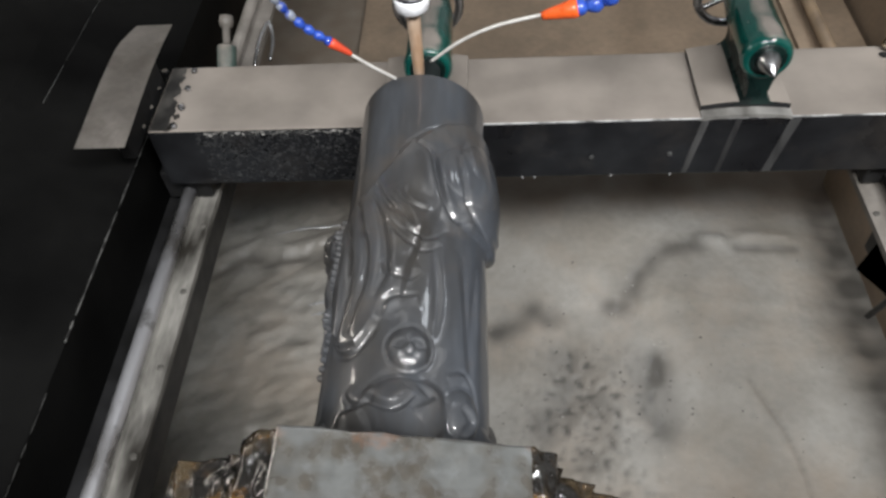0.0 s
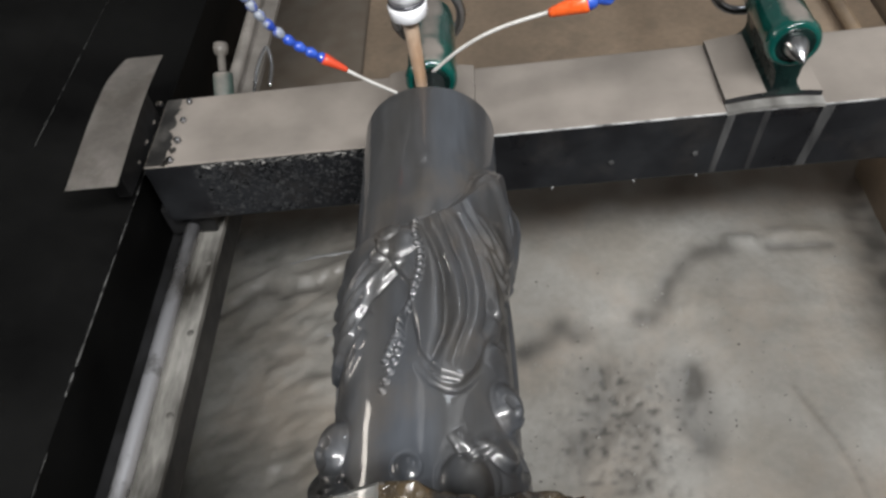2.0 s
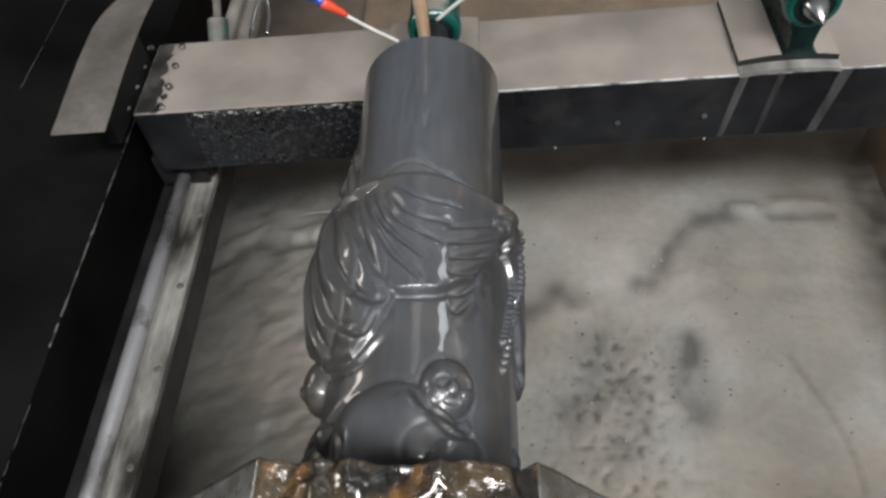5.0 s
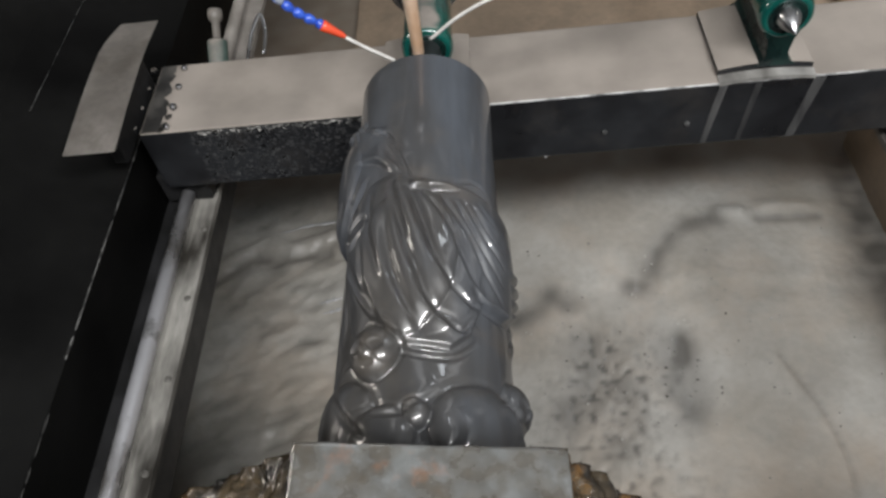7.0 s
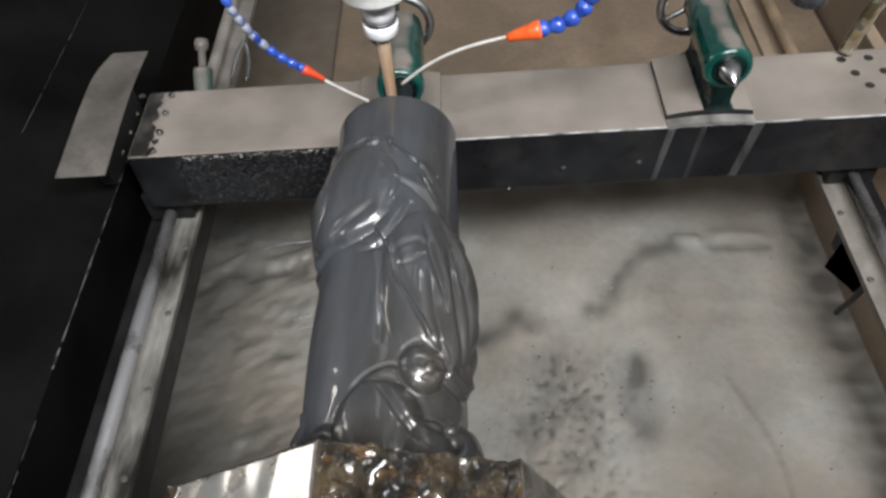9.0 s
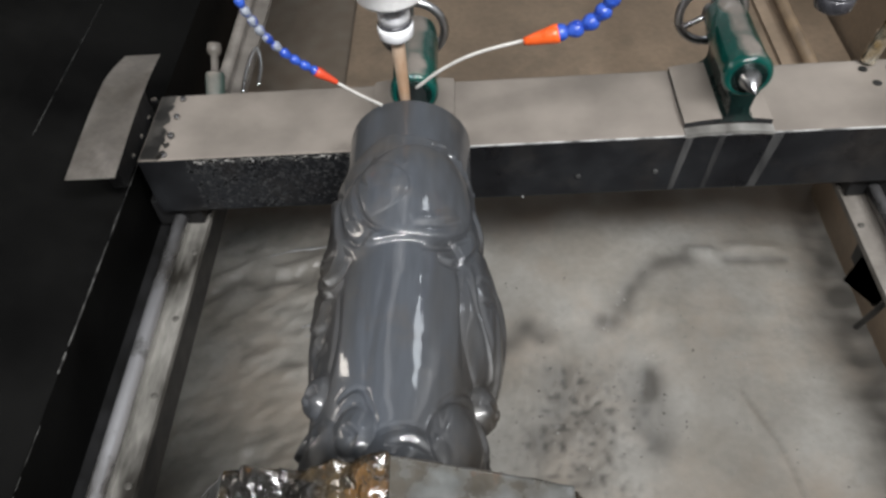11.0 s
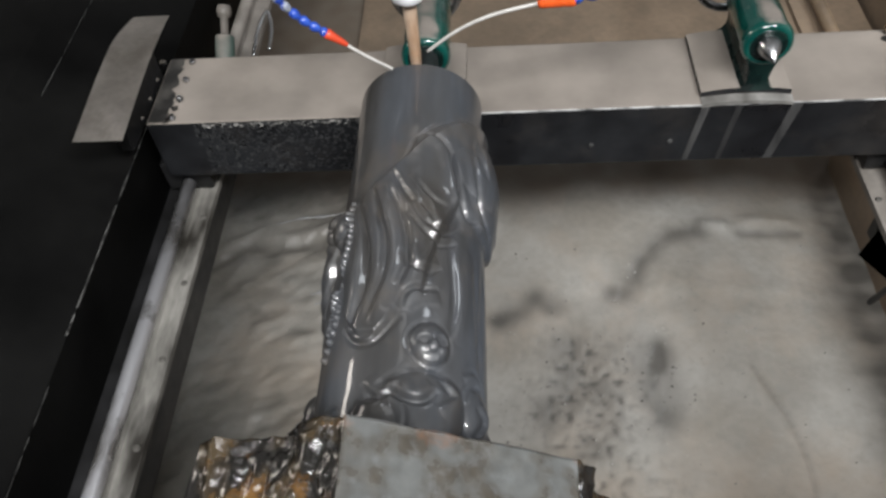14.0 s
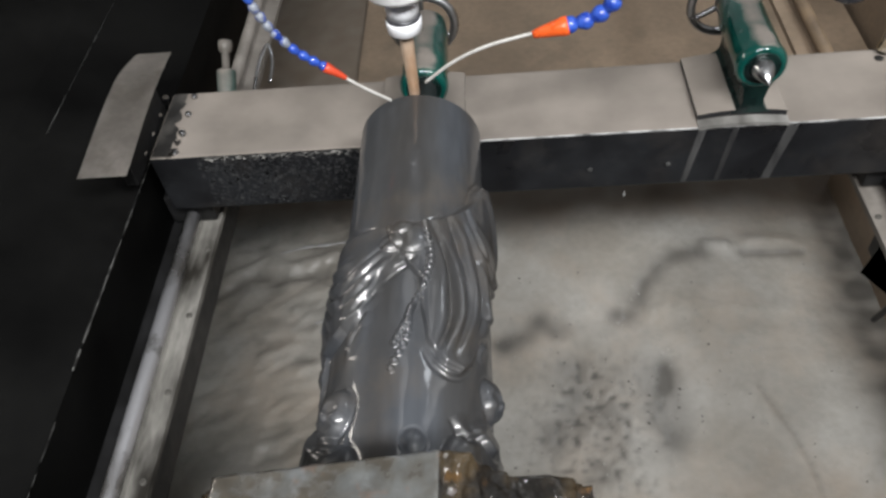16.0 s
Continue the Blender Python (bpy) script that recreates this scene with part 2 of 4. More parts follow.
def box(lo, hi, bevel=0.0):
    bm = bmesh.new()
    c = [(a + b) / 2 for a, b in zip(lo, hi)]
    d = [b - a for a, b in zip(lo, hi)]
    bmesh.ops.create_cube(bm, size=1, matrix=Matrix.Translation(c) @ Matrix.Diagonal((*d, 1)))
    if bevel:
        bmesh.ops.bevel(bm, geom=bm.edges[:], offset=bevel, segments=2, affect="EDGES", profile=0.6)
    return bm


def lathe(profile, seg=40, axis="Z"):
    """A turned body from (radius, height) pairs, closed at both ends."""
    bm = bmesh.new()
    rings = []
    for r, h in profile:
        ring = []
        for i in range(seg):
            a = 2 * math.pi * i / seg
            p = (r * math.cos(a), r * math.sin(a), h)
            ring.append(bm.verts.new(p if axis == "Z" else (p[0], h, p[1])))
        rings.append(ring)
    for a, b in zip(rings, rings[1:]):
        for i in range(seg):
            j = (i + 1) % seg
            bm.faces.new((a[i], a[j], b[j], b[i]))
    bm.faces.new(rings[0][::-1])
    bm.faces.new(rings[-1])
    bmesh.ops.recalc_face_normals(bm, faces=bm.faces[:])
    return bm


def spline(points, n=40):
    """Catmull-Rom through the points."""
    pts = [Vector(p) for p in points]
    pts = [pts[0] * 2 - pts[1]] + pts + [pts[-1] * 2 - pts[-2]]
    out = []
    m = len(pts) - 3
    for k in range(n + 1):
        u = k / n * m
        i = min(int(u), m - 1)
        f = u - i
        a, b, c, d = pts[i:i + 4]
        out.append(0.5 * ((2 * b) + (c - a) * f + (2 * a - 5 * b + 4 * c - d) * f * f + (3 * b - a - 3 * c + d) * f ** 3))
    return out


def pipe(points, radius, seg=14, n=40):
    """A tube along a smooth line; radius may be a function of 0..1."""
    pts = spline(points, n)
    bm = bmesh.new()
    rings = []
    up = Vector((0.3, 0.9, 0.2)).normalized()
    for i, p in enumerate(pts):
        d = (pts[min(i + 1, n)] - pts[max(i - 1, 0)]).normalized()
        s = d.cross(up).normalized()
        q = s.cross(d)
        r = radius(i / n) if callable(radius) else radius
        rings.append([bm.verts.new(p + (s * math.cos(2 * math.pi * k / seg) + q * math.sin(2 * math.pi * k / seg)) * r) for k in range(seg)])
    for a, b in zip(rings, rings[1:]):
        for k in range(seg):
            j = (k + 1) % seg
            bm.faces.new((a[k], a[j], b[j], b[k]))
    bm.faces.new(rings[0][::-1])
    bm.faces.new(rings[-1])
    bmesh.ops.recalc_face_normals(bm, faces=bm.faces[:])
    return bm


def bolt_head(r=0.004, h=0.004):
    return lathe([(r, 0), (r, h * 0.8), (r * 0.85, h), (r * 0.5, h), (r * 0.45, h * 0.5)], 12)


# ---- setting ----
BED_Z = -0.64


def ridge(px, py, points, width, height):
    """Height left by a soft ridge (or rut) along a line on the bed."""
    line = np.array([(p.x, p.y) for p in spline([(a, b, 0) for a, b in points], 24)])
    d = np.full(px.shape, 9.0)
    for x, y in line:
        d = np.minimum(d, np.hypot(px - x, py - y))
    return height * np.exp(-(d / width) ** 2)


def build_bed():
    nx, ny = 400, 380
    u = np.linspace(0, 1, nx)
    v = np.linspace(0, 1, ny)
    gx, gy = np.meshgrid(-0.66 + 1.66 * u, -0.75 + 3.1 * v ** 1.5)
    z = np.zeros_like(gx)
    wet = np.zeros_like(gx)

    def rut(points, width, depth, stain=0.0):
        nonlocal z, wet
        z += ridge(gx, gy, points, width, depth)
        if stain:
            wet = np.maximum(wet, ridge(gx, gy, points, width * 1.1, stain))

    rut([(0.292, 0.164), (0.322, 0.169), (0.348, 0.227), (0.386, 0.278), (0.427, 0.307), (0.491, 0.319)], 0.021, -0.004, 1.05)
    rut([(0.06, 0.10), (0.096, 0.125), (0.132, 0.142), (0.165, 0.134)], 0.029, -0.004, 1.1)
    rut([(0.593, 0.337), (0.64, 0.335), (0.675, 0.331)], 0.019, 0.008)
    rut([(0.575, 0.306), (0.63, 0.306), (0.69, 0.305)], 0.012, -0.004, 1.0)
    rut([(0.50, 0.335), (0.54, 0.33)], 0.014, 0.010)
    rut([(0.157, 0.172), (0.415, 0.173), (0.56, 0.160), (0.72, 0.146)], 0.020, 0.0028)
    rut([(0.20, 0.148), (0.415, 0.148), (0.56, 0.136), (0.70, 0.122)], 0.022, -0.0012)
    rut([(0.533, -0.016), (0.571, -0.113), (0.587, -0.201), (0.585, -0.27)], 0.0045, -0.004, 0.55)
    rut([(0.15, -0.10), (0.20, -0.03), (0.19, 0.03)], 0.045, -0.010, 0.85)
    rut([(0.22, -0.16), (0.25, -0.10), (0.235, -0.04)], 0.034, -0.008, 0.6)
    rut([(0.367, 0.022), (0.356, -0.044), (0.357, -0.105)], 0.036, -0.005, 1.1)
    # dark corner by the side sheet: dirt and contact shade painted through the wet layer
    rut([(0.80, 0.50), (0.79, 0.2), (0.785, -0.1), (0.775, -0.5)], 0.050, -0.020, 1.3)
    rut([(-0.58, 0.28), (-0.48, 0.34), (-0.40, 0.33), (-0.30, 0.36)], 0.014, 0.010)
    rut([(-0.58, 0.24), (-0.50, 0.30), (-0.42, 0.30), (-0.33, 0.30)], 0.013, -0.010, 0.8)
    verts, damp, dried = [], [], []
    for i in range(ny):
        for j in range(nx):
            x, y = float(gx[i, j]), float(gy[i, j])
            h = float(z[i, j])
            h += 0.010 * noise.noise((x * 4, y * 4, 0.3)) + 0.003 * noise.noise((x * 17, y * 17, 5.1))
            left = max(0.0, min(1.0, (-x - 0.05) / 0.25)) * max(0.0, min(1.0, (0.6 - y) / 0.15))
            grit = max(0.0, min(1.0, 1 - abs(x - 0.22) / 0.17)) * max(0.0, min(1.0, (0.10 - y) / 0.1))
            flow = 0.6 * noise.noise((x * 14 + y * 6, y * 30 - x * 9, 2.0)) + 0.4 * noise.noise((x * 30, y * 62 - x * 20, 4.0))
            speck = noise.noise((x * 62, y * 62, 3.0))
            h += left * 0.012 * flow + grit * 0.0045 * speck
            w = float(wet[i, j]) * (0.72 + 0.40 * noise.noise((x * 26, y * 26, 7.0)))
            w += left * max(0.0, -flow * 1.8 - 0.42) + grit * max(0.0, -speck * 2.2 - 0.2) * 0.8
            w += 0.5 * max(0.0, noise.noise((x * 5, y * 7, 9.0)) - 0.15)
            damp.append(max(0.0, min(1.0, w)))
            # brown band at the back: dried mud with the beam's shadow painted in
            back = (y - 0.415 - 0.03 * (x < 0.0) + 0.03 * noise.noise((x * 9, y * 9, 1.0))) / 0.06
            dried.append(max(0.0, min(1.0, back)) * (0.8 + 0.2 * noise.noise((x * 20, y * 20, 6.0))))
            verts.append((x, y, h))
    faces = [(i * nx + j, i * nx + j + 1, (i + 1) * nx + j + 1, (i + 1) * nx + j) for i in range(ny - 1) for j in range(nx - 1)]
    me = bpy.data.meshes.new("ground")
    me.from_pydata(verts, [], faces)
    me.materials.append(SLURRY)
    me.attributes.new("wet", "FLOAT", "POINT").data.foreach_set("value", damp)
    me.attributes.new("dry_shade", "FLOAT", "POINT").data.foreach_set("value", dried)
    for p in me.polygons:
        p.use_smooth = True
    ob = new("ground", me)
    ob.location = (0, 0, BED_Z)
    tagged(ob, "grey-brown stone slurry lying wet in the machine bed", "slurry bed", kind="structure")


build_bed()


def structure(name, lo, hi, material, label, bevel=0.0):
    return tagged(link(name, box(lo, hi, bevel), material), label, name.split("_")[0], kind="structure")


# black machine side: upright sheet, bent lip, sloping cover above
def side_panel():
    bm = bmesh.new()
    section = [(-0.70, -0.66), (-0.447, -0.20), (-0.437, -0.05), (-0.50, -0.02), (-0.60, 0.03), (-1.5, 0.30)]
    rows = []
    for x, z in section:
        rows.append([bm.verts.new((x, -1.4 + 0.2 * k, z)) for k in range(20)])
    for a, b in zip(rows, rows[1:]):
        for k in range(19):
            bm.faces.new((a[k], a[k + 1], b[k + 1], b[k]))
    bmesh.ops.recalc_face_normals(bm, faces=bm.faces[:])
    ob = link("wall_side", bm, PANEL)
    so = ob.modifiers.new("thick", "SOLIDIFY")
    so.thickness = 0.004
    tagged(ob, "black painted sheet metal side of the machine", "machine side", kind="structure")


side_panel()
structure("wall_east", (1.05, -1.6, -0.7), (1.1, 2.4, 0.1), REARPLATE, "dusty brown side wall of the machine bed")
structure("wall_bed_east", (0.815, -0.86, -0.68), (0.84, 0.52, -0.22), REARPLATE, "brown dusty side sheet of the machine bed", 0.003)
# added out of view to keep light off the near end of the bed
structure("wall_bed_near", (-0.7, -0.93, -0.7), (1.05, -0.88, 0.42), BLACK_CLEAN, "added unseen black wall that shades the near end of the bed")
structure("wall_north", (-3.2, 4.0, -0.7), (3.2, 4.1, 3.75), WALL, "plain grey workshop wall")
structure("wall_south", (-3.2, -4.1, -0.7), (3.2, -4.0, 3.75), WALL, "plain grey workshop wall")
structure("wall_west", (-3.3, -4.1, -0.7), (-3.2, 4.1, 3.75), WALL, "plain grey workshop wall")
structure("wall_far_east", (3.2, -4.1, -0.7), (3.3, 4.1, 3.75), WALL, "plain grey workshop wall")
structure("ceiling", (-3.3, -4.1, 3.75), (3.3, 4.1, 3.85), WALL, "plain grey workshop ceiling")
structure("floor", (-3.3, -4.1, -0.80), (3.3, 4.1, -0.70), WALL, "grey concrete workshop floor")

tagged(link("floor_rear", box((-0.31, 0.66, -0.66), (1.03, 2.3, -0.612), 0.003), REARPLATE), "brown dusty steel plate at the back of the bed", "plate", kind="structure")


def edge_wear(x, z, y0, y1, pieces, width, seed):
    rnd = random.Random(seed)
    bm = bmesh.new()
    y = y0
    for _ in range(pieces):
        ln = rnd.uniform(0.5, 1.5) * (y1 - y0) / pieces
        w = width * rnd.uniform(0.5, 1.3)
        bmesh.ops.create_cube(bm, size=1, matrix=Matrix.Translation((x, y + ln / 2, z)) @ Matrix.Diagonal((w, ln, w, 1)))
        y += (y1 - y0) / pieces
    return tagged(link("trim_edge", bm, SCRATCH), "bare scratched edge of the black side panel", "panel edge", kind="structure")


edge_wear(-0.4335, -0.047, -0.30, 0.06, 19, 0.0014, 2)
edge_wear(-0.560, 0.0150, 0.05, 0.6, 23, 0.0005, 5)
edge_wear(-0.4335, -0.0500, -0.75, -0.36, 15, 0.0007, 8)


def rivulet(points, width):
    bm = pipe(points, lambda u: width * (0.25 + math.sin(math.pi * u)) * (1 + 0.3 * math.sin(u * 23)), 10, 40)
    bm.transform(Matrix.Translation((0, 0, BED_Z + 0.006)) @ Matrix.Diagonal((1, 1, 0.5, 1)))
    tagged(link("water", bm, WATER, smooth=True), "thin shining rivulet of water on the slurry", "water", kind="structure")


rivulet([(-0.44, 0.362, 0), (-0.38, 0.378, 0), (-0.33, 0.382, 0), (-0.26, 0.392, 0)], 0.0035)
rivulet([(-0.335, 0.165, 0), (-0.31, 0.172, 0), (-0.28, 0.178, 0)], 0.003)
rivulet([(-0.325, 0.140, 0), (-0.30, 0.146, 0), (-0.275, 0.155, 0)], 0.003)


def stone_grit():
    rnd = random.Random(11)
    bm = bmesh.new()
    for _ in range(520):
        x, y = rnd.gauss(0.25, 0.2), rnd.gauss(-0.02, 0.16)
        if not (-0.5 < x < 0.9):
            continue
        rad = 0.0008 + 0.0022 * rnd.random() ** 3
        bmesh.ops.create_icosphere(bm, subdivisions=1, radius=rad, matrix=Matrix.Translation((x, y, BED_Z + 0.010 * noise.noise((x * 4, y * 4, 0.3)) + 0.002)) @ Euler((rnd.random() * 3, rnd.random() * 3, 0)).to_matrix().to_4x4() @ Matrix.Diagonal((1, rnd.uniform(0.5, 1), rnd.uniform(0.4, 0.9), 1)))
    tagged(link("stone_grit", bm, GRIT), "loose grey stone grit scattered on the slurry", "grit", kind="stuff")


stone_grit()

# ---- cross beam that carries the tailstocks ----
beam = thing("cross_beam", 0.1, 0.07, -0.1, "black box-section steel cross beam with a dusty top", "machine beam")


def beam_parts():
    off = Matrix.Translation((-0.1, -0.07, 0.1))

    def put(name, bm, m, label="", smooth=False):
        bm.transform(off)
        return part(name, bm, m, beam, label, smooth)

    put("box_section", box((-0.405, 0.0, -0.1), (0.93, 0.14, 0.0), 0.004), BLACK)
    # dried splash on the front face, and runs under the tailstock
    rnd = random.Random(4)
    bm = bmesh.new()
    for _ in range(1300):
        x, z = rnd.uniform(-0.34, -0.085), -0.002 - 0.094 * rnd.random() ** 1.6
        if z < -0.095:
            continue
        rad = rnd.uniform(0.0006, 0.0028)
        bmesh.ops.create_circle(bm, cap_ends=True, segments=6, radius=rad, matrix=Matrix.Translation((x, -0.0006, z)) @ pose(0, 0, 0, 90, 0, 0) @ Matrix.Diagonal((1, rnd.uniform(0.5, 1.6), 1, 1)))
    for _ in range(60):
        x = rnd.uniform(-0.33, -0.02)
        bmesh.ops.create_circle(bm, cap_ends=True, segments=7, radius=rnd.uniform(0.001, 0.004), matrix=Matrix.Translation((x, -0.0009, -0.002 - abs(rnd.gauss(0, 0.003)))) @ pose(0, 0, 0, 90, 0, 0))
    put("splash_crust", bm, SPLASH, "crust of dried grey splashes")
    for x, w, lean in ((0.325, 0.010, -0.012), (0.368, 0.008, -0.010), (0.436, 0.014, -0.015)):
        bm = bmesh.new()
        vs = [bm.verts.new(p) for p in ((x, -0.0008, -0.002), (x + w, -0.0008, -0.002), (x + w * 0.8 + lean, -0.0008, -0.097), (x + lean, -0.0008, -0.097))]
        bm.faces.new(vs)
        put("dried_run", bm, RUN, "pale dried water run")
    # damp dirty end of the beam round the bolts
    bm = bmesh.new()
    inner = [bm.verts.new((-0.376 + 0.008 * noise.noise((3.1, k * 0.3, 0)) + 0.003 * noise.noise((9.1, k * 0.9, 0)) - 0.006 * k / 30, 0.003 + 0.134 * k / 30, 0.0009)) for k in range(31)]
    outer = [bm.verts.new((-0.402, 0.003 + 0.134 * k / 30, 0.0009)) for k in range(31)]
    for k in range(30):
        bm.faces.new((outer[k], inner[k], inner[k + 1], outer[k + 1]))
    put("damp_patch", bm, DAMP, "damp dark dirt round the bolts")
    # dark wet stains between the bolts
    for cx, cy, rad in ((-0.371, 0.030, 0.006), (-0.374, 0.012, 0.008), (-0.368, 0.049, 0.007), (-0.378, 0.004, 0.006)):
        bm = bmesh.new()
        ring = [bm.verts.new((cx + rad * (0.7 + 0.5 * noise.noise((math.cos(a) * 2 + cx * 90, math.sin(a) * 2, cy * 50))) * math.cos(a),
                              min(0.138, max(0.001, cy + rad * (1 + 0.5 * noise.noise((math.cos(a) * 2, math.sin(a) * 2 + cx * 90, 3)) ) * math.sin(a))), 0.0012)) for a in [2 * math.pi * k / 18 for k in range(18)]]
        bm.faces.new(ring)
        put("wet_stain", bm, STAIN, "dark wet stain")
    # bright worn front edge
    put("worn_edge", box((0.03, -0.0008, -0.0010), (0.93, 0.001, 0.0006)), WORN, "bright worn steel edge")
    # crust of dried splashes hanging over the front edge
    crust = random.Random(77)
    bm = bmesh.new()
    for _ in range(150):
        x = crust.uniform(-0.325, -0.05)
        z = -abs(crust.gauss(0, 0.0042))
        r = crust.uniform(0.0008, 0.0030) * (1.0 if z > -0.006 else 0.6)
        ring = [bm.verts.new((x + r * crust.uniform(0.6, 1.7) * math.cos(a), -0.0024, min(0.0, z + r * crust.uniform(0.5, 1.1) * math.sin(a)))) for a in [math.pi * q / 4 for q in range(8)]]
        bm.faces.new(ring)
    put("splash_crust", bm, CRUST, "pale dried splash crust")
    # bolts at the near end, open holes at the far end
    for k in range(4):
        for x, m in ((-0.345 - 0.002 * k, STEEL), (-0.388 - 0.002 * k, BLACK)):
            bm = bolt_head(0.0045, 0.005)
            bm.transform(Matrix.Translation((x - 0.024 + 0.002 * k, 0.128 - 0.0395 * k, 0.0)))
            put("bolt", bm, m)
    # holes are near-black discs, the shade inside them put into the colour
    for x, y in ((0.585, 0.118), (0.622, 0.118), (0.594, 0.087), (0.633, 0.088), (0.604, 0.060), (0.645, 0.060), (0.618, 0.024), (0.660, 0.024)):
        bm = lathe([(0.0062, 0.0004), (0.0062, 0.0009), (0.0052, 0.0006)], 16)
        bm.transform(Matrix.Translation((x, y, 0)))
        put("bolt_hole", bm, HOLE, "dark open bolt hole")
    for x, z in ((0.19, -0.062), (0.293, -0.059)):
        bm = lathe([(0.0035, 0), (0.0035, 0.002), (0.001, 0.0026)], 10)
        bm.transform(Matrix.Translation((x, -0.001, z)) @ pose(0, 0, 0, 90, 0, 0))
        put("plug", bm, RUN, "small pale plug")


beam_parts()

# ---- cover plate on the end of the beam ----
cover = thing("cover_plate", -0.407, 0.01, -0.02, "dusty bent steel cover plate on a bracket at the beam's end", "cover plate")


def cover_parts():
    bm = bmesh.new()
    rows = []
    for k in range(13):
        f = k / 12
        y = -0.115 + 0.235 * f
        z = 0.095 - 0.004 * math.cos(f * 3) + 0.006 * math.sin(math.pi * f)
        inset = 0.012 * max(0, (f - 0.75) / 0.25) ** 1.5
        rows.append([bm.verts.new((-0.031 + inset + (0.062 - inset) * j / 4, y, z)) for j in range(5)])
    for a, b in zip(rows, rows[1:]):
        for j in range(4):
            bm.faces.new((a[j], a[j + 1], b[j + 1], b[j]))
    bmesh.ops.solidify(bm, geom=bm.faces[:], thickness=0.003)
    part("plate", bm, DUSTY, cover)
    part("bracket", box((-0.020, -0.05, 0.012), (-0.003, 0.10, 0.090), 0.002), BLACK_CLEAN, cover, "black bracket")


cover_parts()

# ---- round rails on their supports ----


def rail(x, side, label):
    t = thing("linear_rail", x, -0.1, -0.165, label, "linear rail", "rails of the machine")
    off = 0.0
    part("shaft", lathe([(0.0095, -0.7), (0.0105, -0.698), (0.0105, 0.2)], 28, "Y"), SHAFT, t, "bright ground steel shaft", True, pose(off, 0, 0.025))
    part("rear_shaft", lathe([(0.0108, 0.2), (0.0108, 1.5)], 28, "Y"), DUSTY if side > 0 else RUST, t, "dust-caked rear stretch of the shaft", True, pose(off, 0, 0.025))

    def strip(y0, y1):
        sec = [(off - 0.006 * side, 0.017), (off + 0.005 * side, 0.017), (off + 0.010 * side, 0.008), (0.0355 * side, 0.006), (0.0355 * side, -0.004), (0.0, -0.004), (-0.014 * side, -0.004), (-0.014 * side, 0.006)]
        bm = bmesh.new()
        a = [bm.verts.new((p, y0, q)) for p, q in sec]
        b = [bm.verts.new((p, y1, q)) for p, q in sec]
        for i in range(8):
            j = (i + 1) % 8
            bm.faces.new((a[i], a[j], b[j], b[i]))
        bm.faces.new(a), bm.faces.new(b)
        bmesh.ops.recalc_face_normals(bm, faces=bm.faces[:])
        return bm

    part("support", strip(-0.7, 0.2), RAIL_ALU if side > 0 else DUSTY, t, "stained aluminium rail support")
    part("rear_support", strip(0.2, 1.5), DUSTY if side > 0 else REARPLATE, t, "dust-caked rear stretch of the support")
    for k in range(8):
        part("bolt", bolt_head(0.0045, 0.003), RAIL_ALU, t, "", False, pose(0.027 * side, 0.06 - 0.12 * k + 0.012, 0.006))
    # carries the rail; its black inner face stands in for the rail's shade
    part("carrier", box((-0.046 if side > 0 else 0.0, -0.7, -0.06), (0.030 if side > 0 else 0.046, 0.22, -0.0045), 0.002), BLACK_CLEAN, t, "black steel rail carrier, standing in for shade beside the rail")
    # bearing block under the beam
    part("bearing_block", box((-0.034, 0.125, 0.012), (0.034, 0.225, 0.0645), 0.004), BLACK_CLEAN, t, "black bearing block")
    return t


rail(-0.396, 1, "bright round steel rail on a stained aluminium support")
rail(0.614, -1, "bright round steel rail beside the bed's far side")

# ---- tailstocks ----


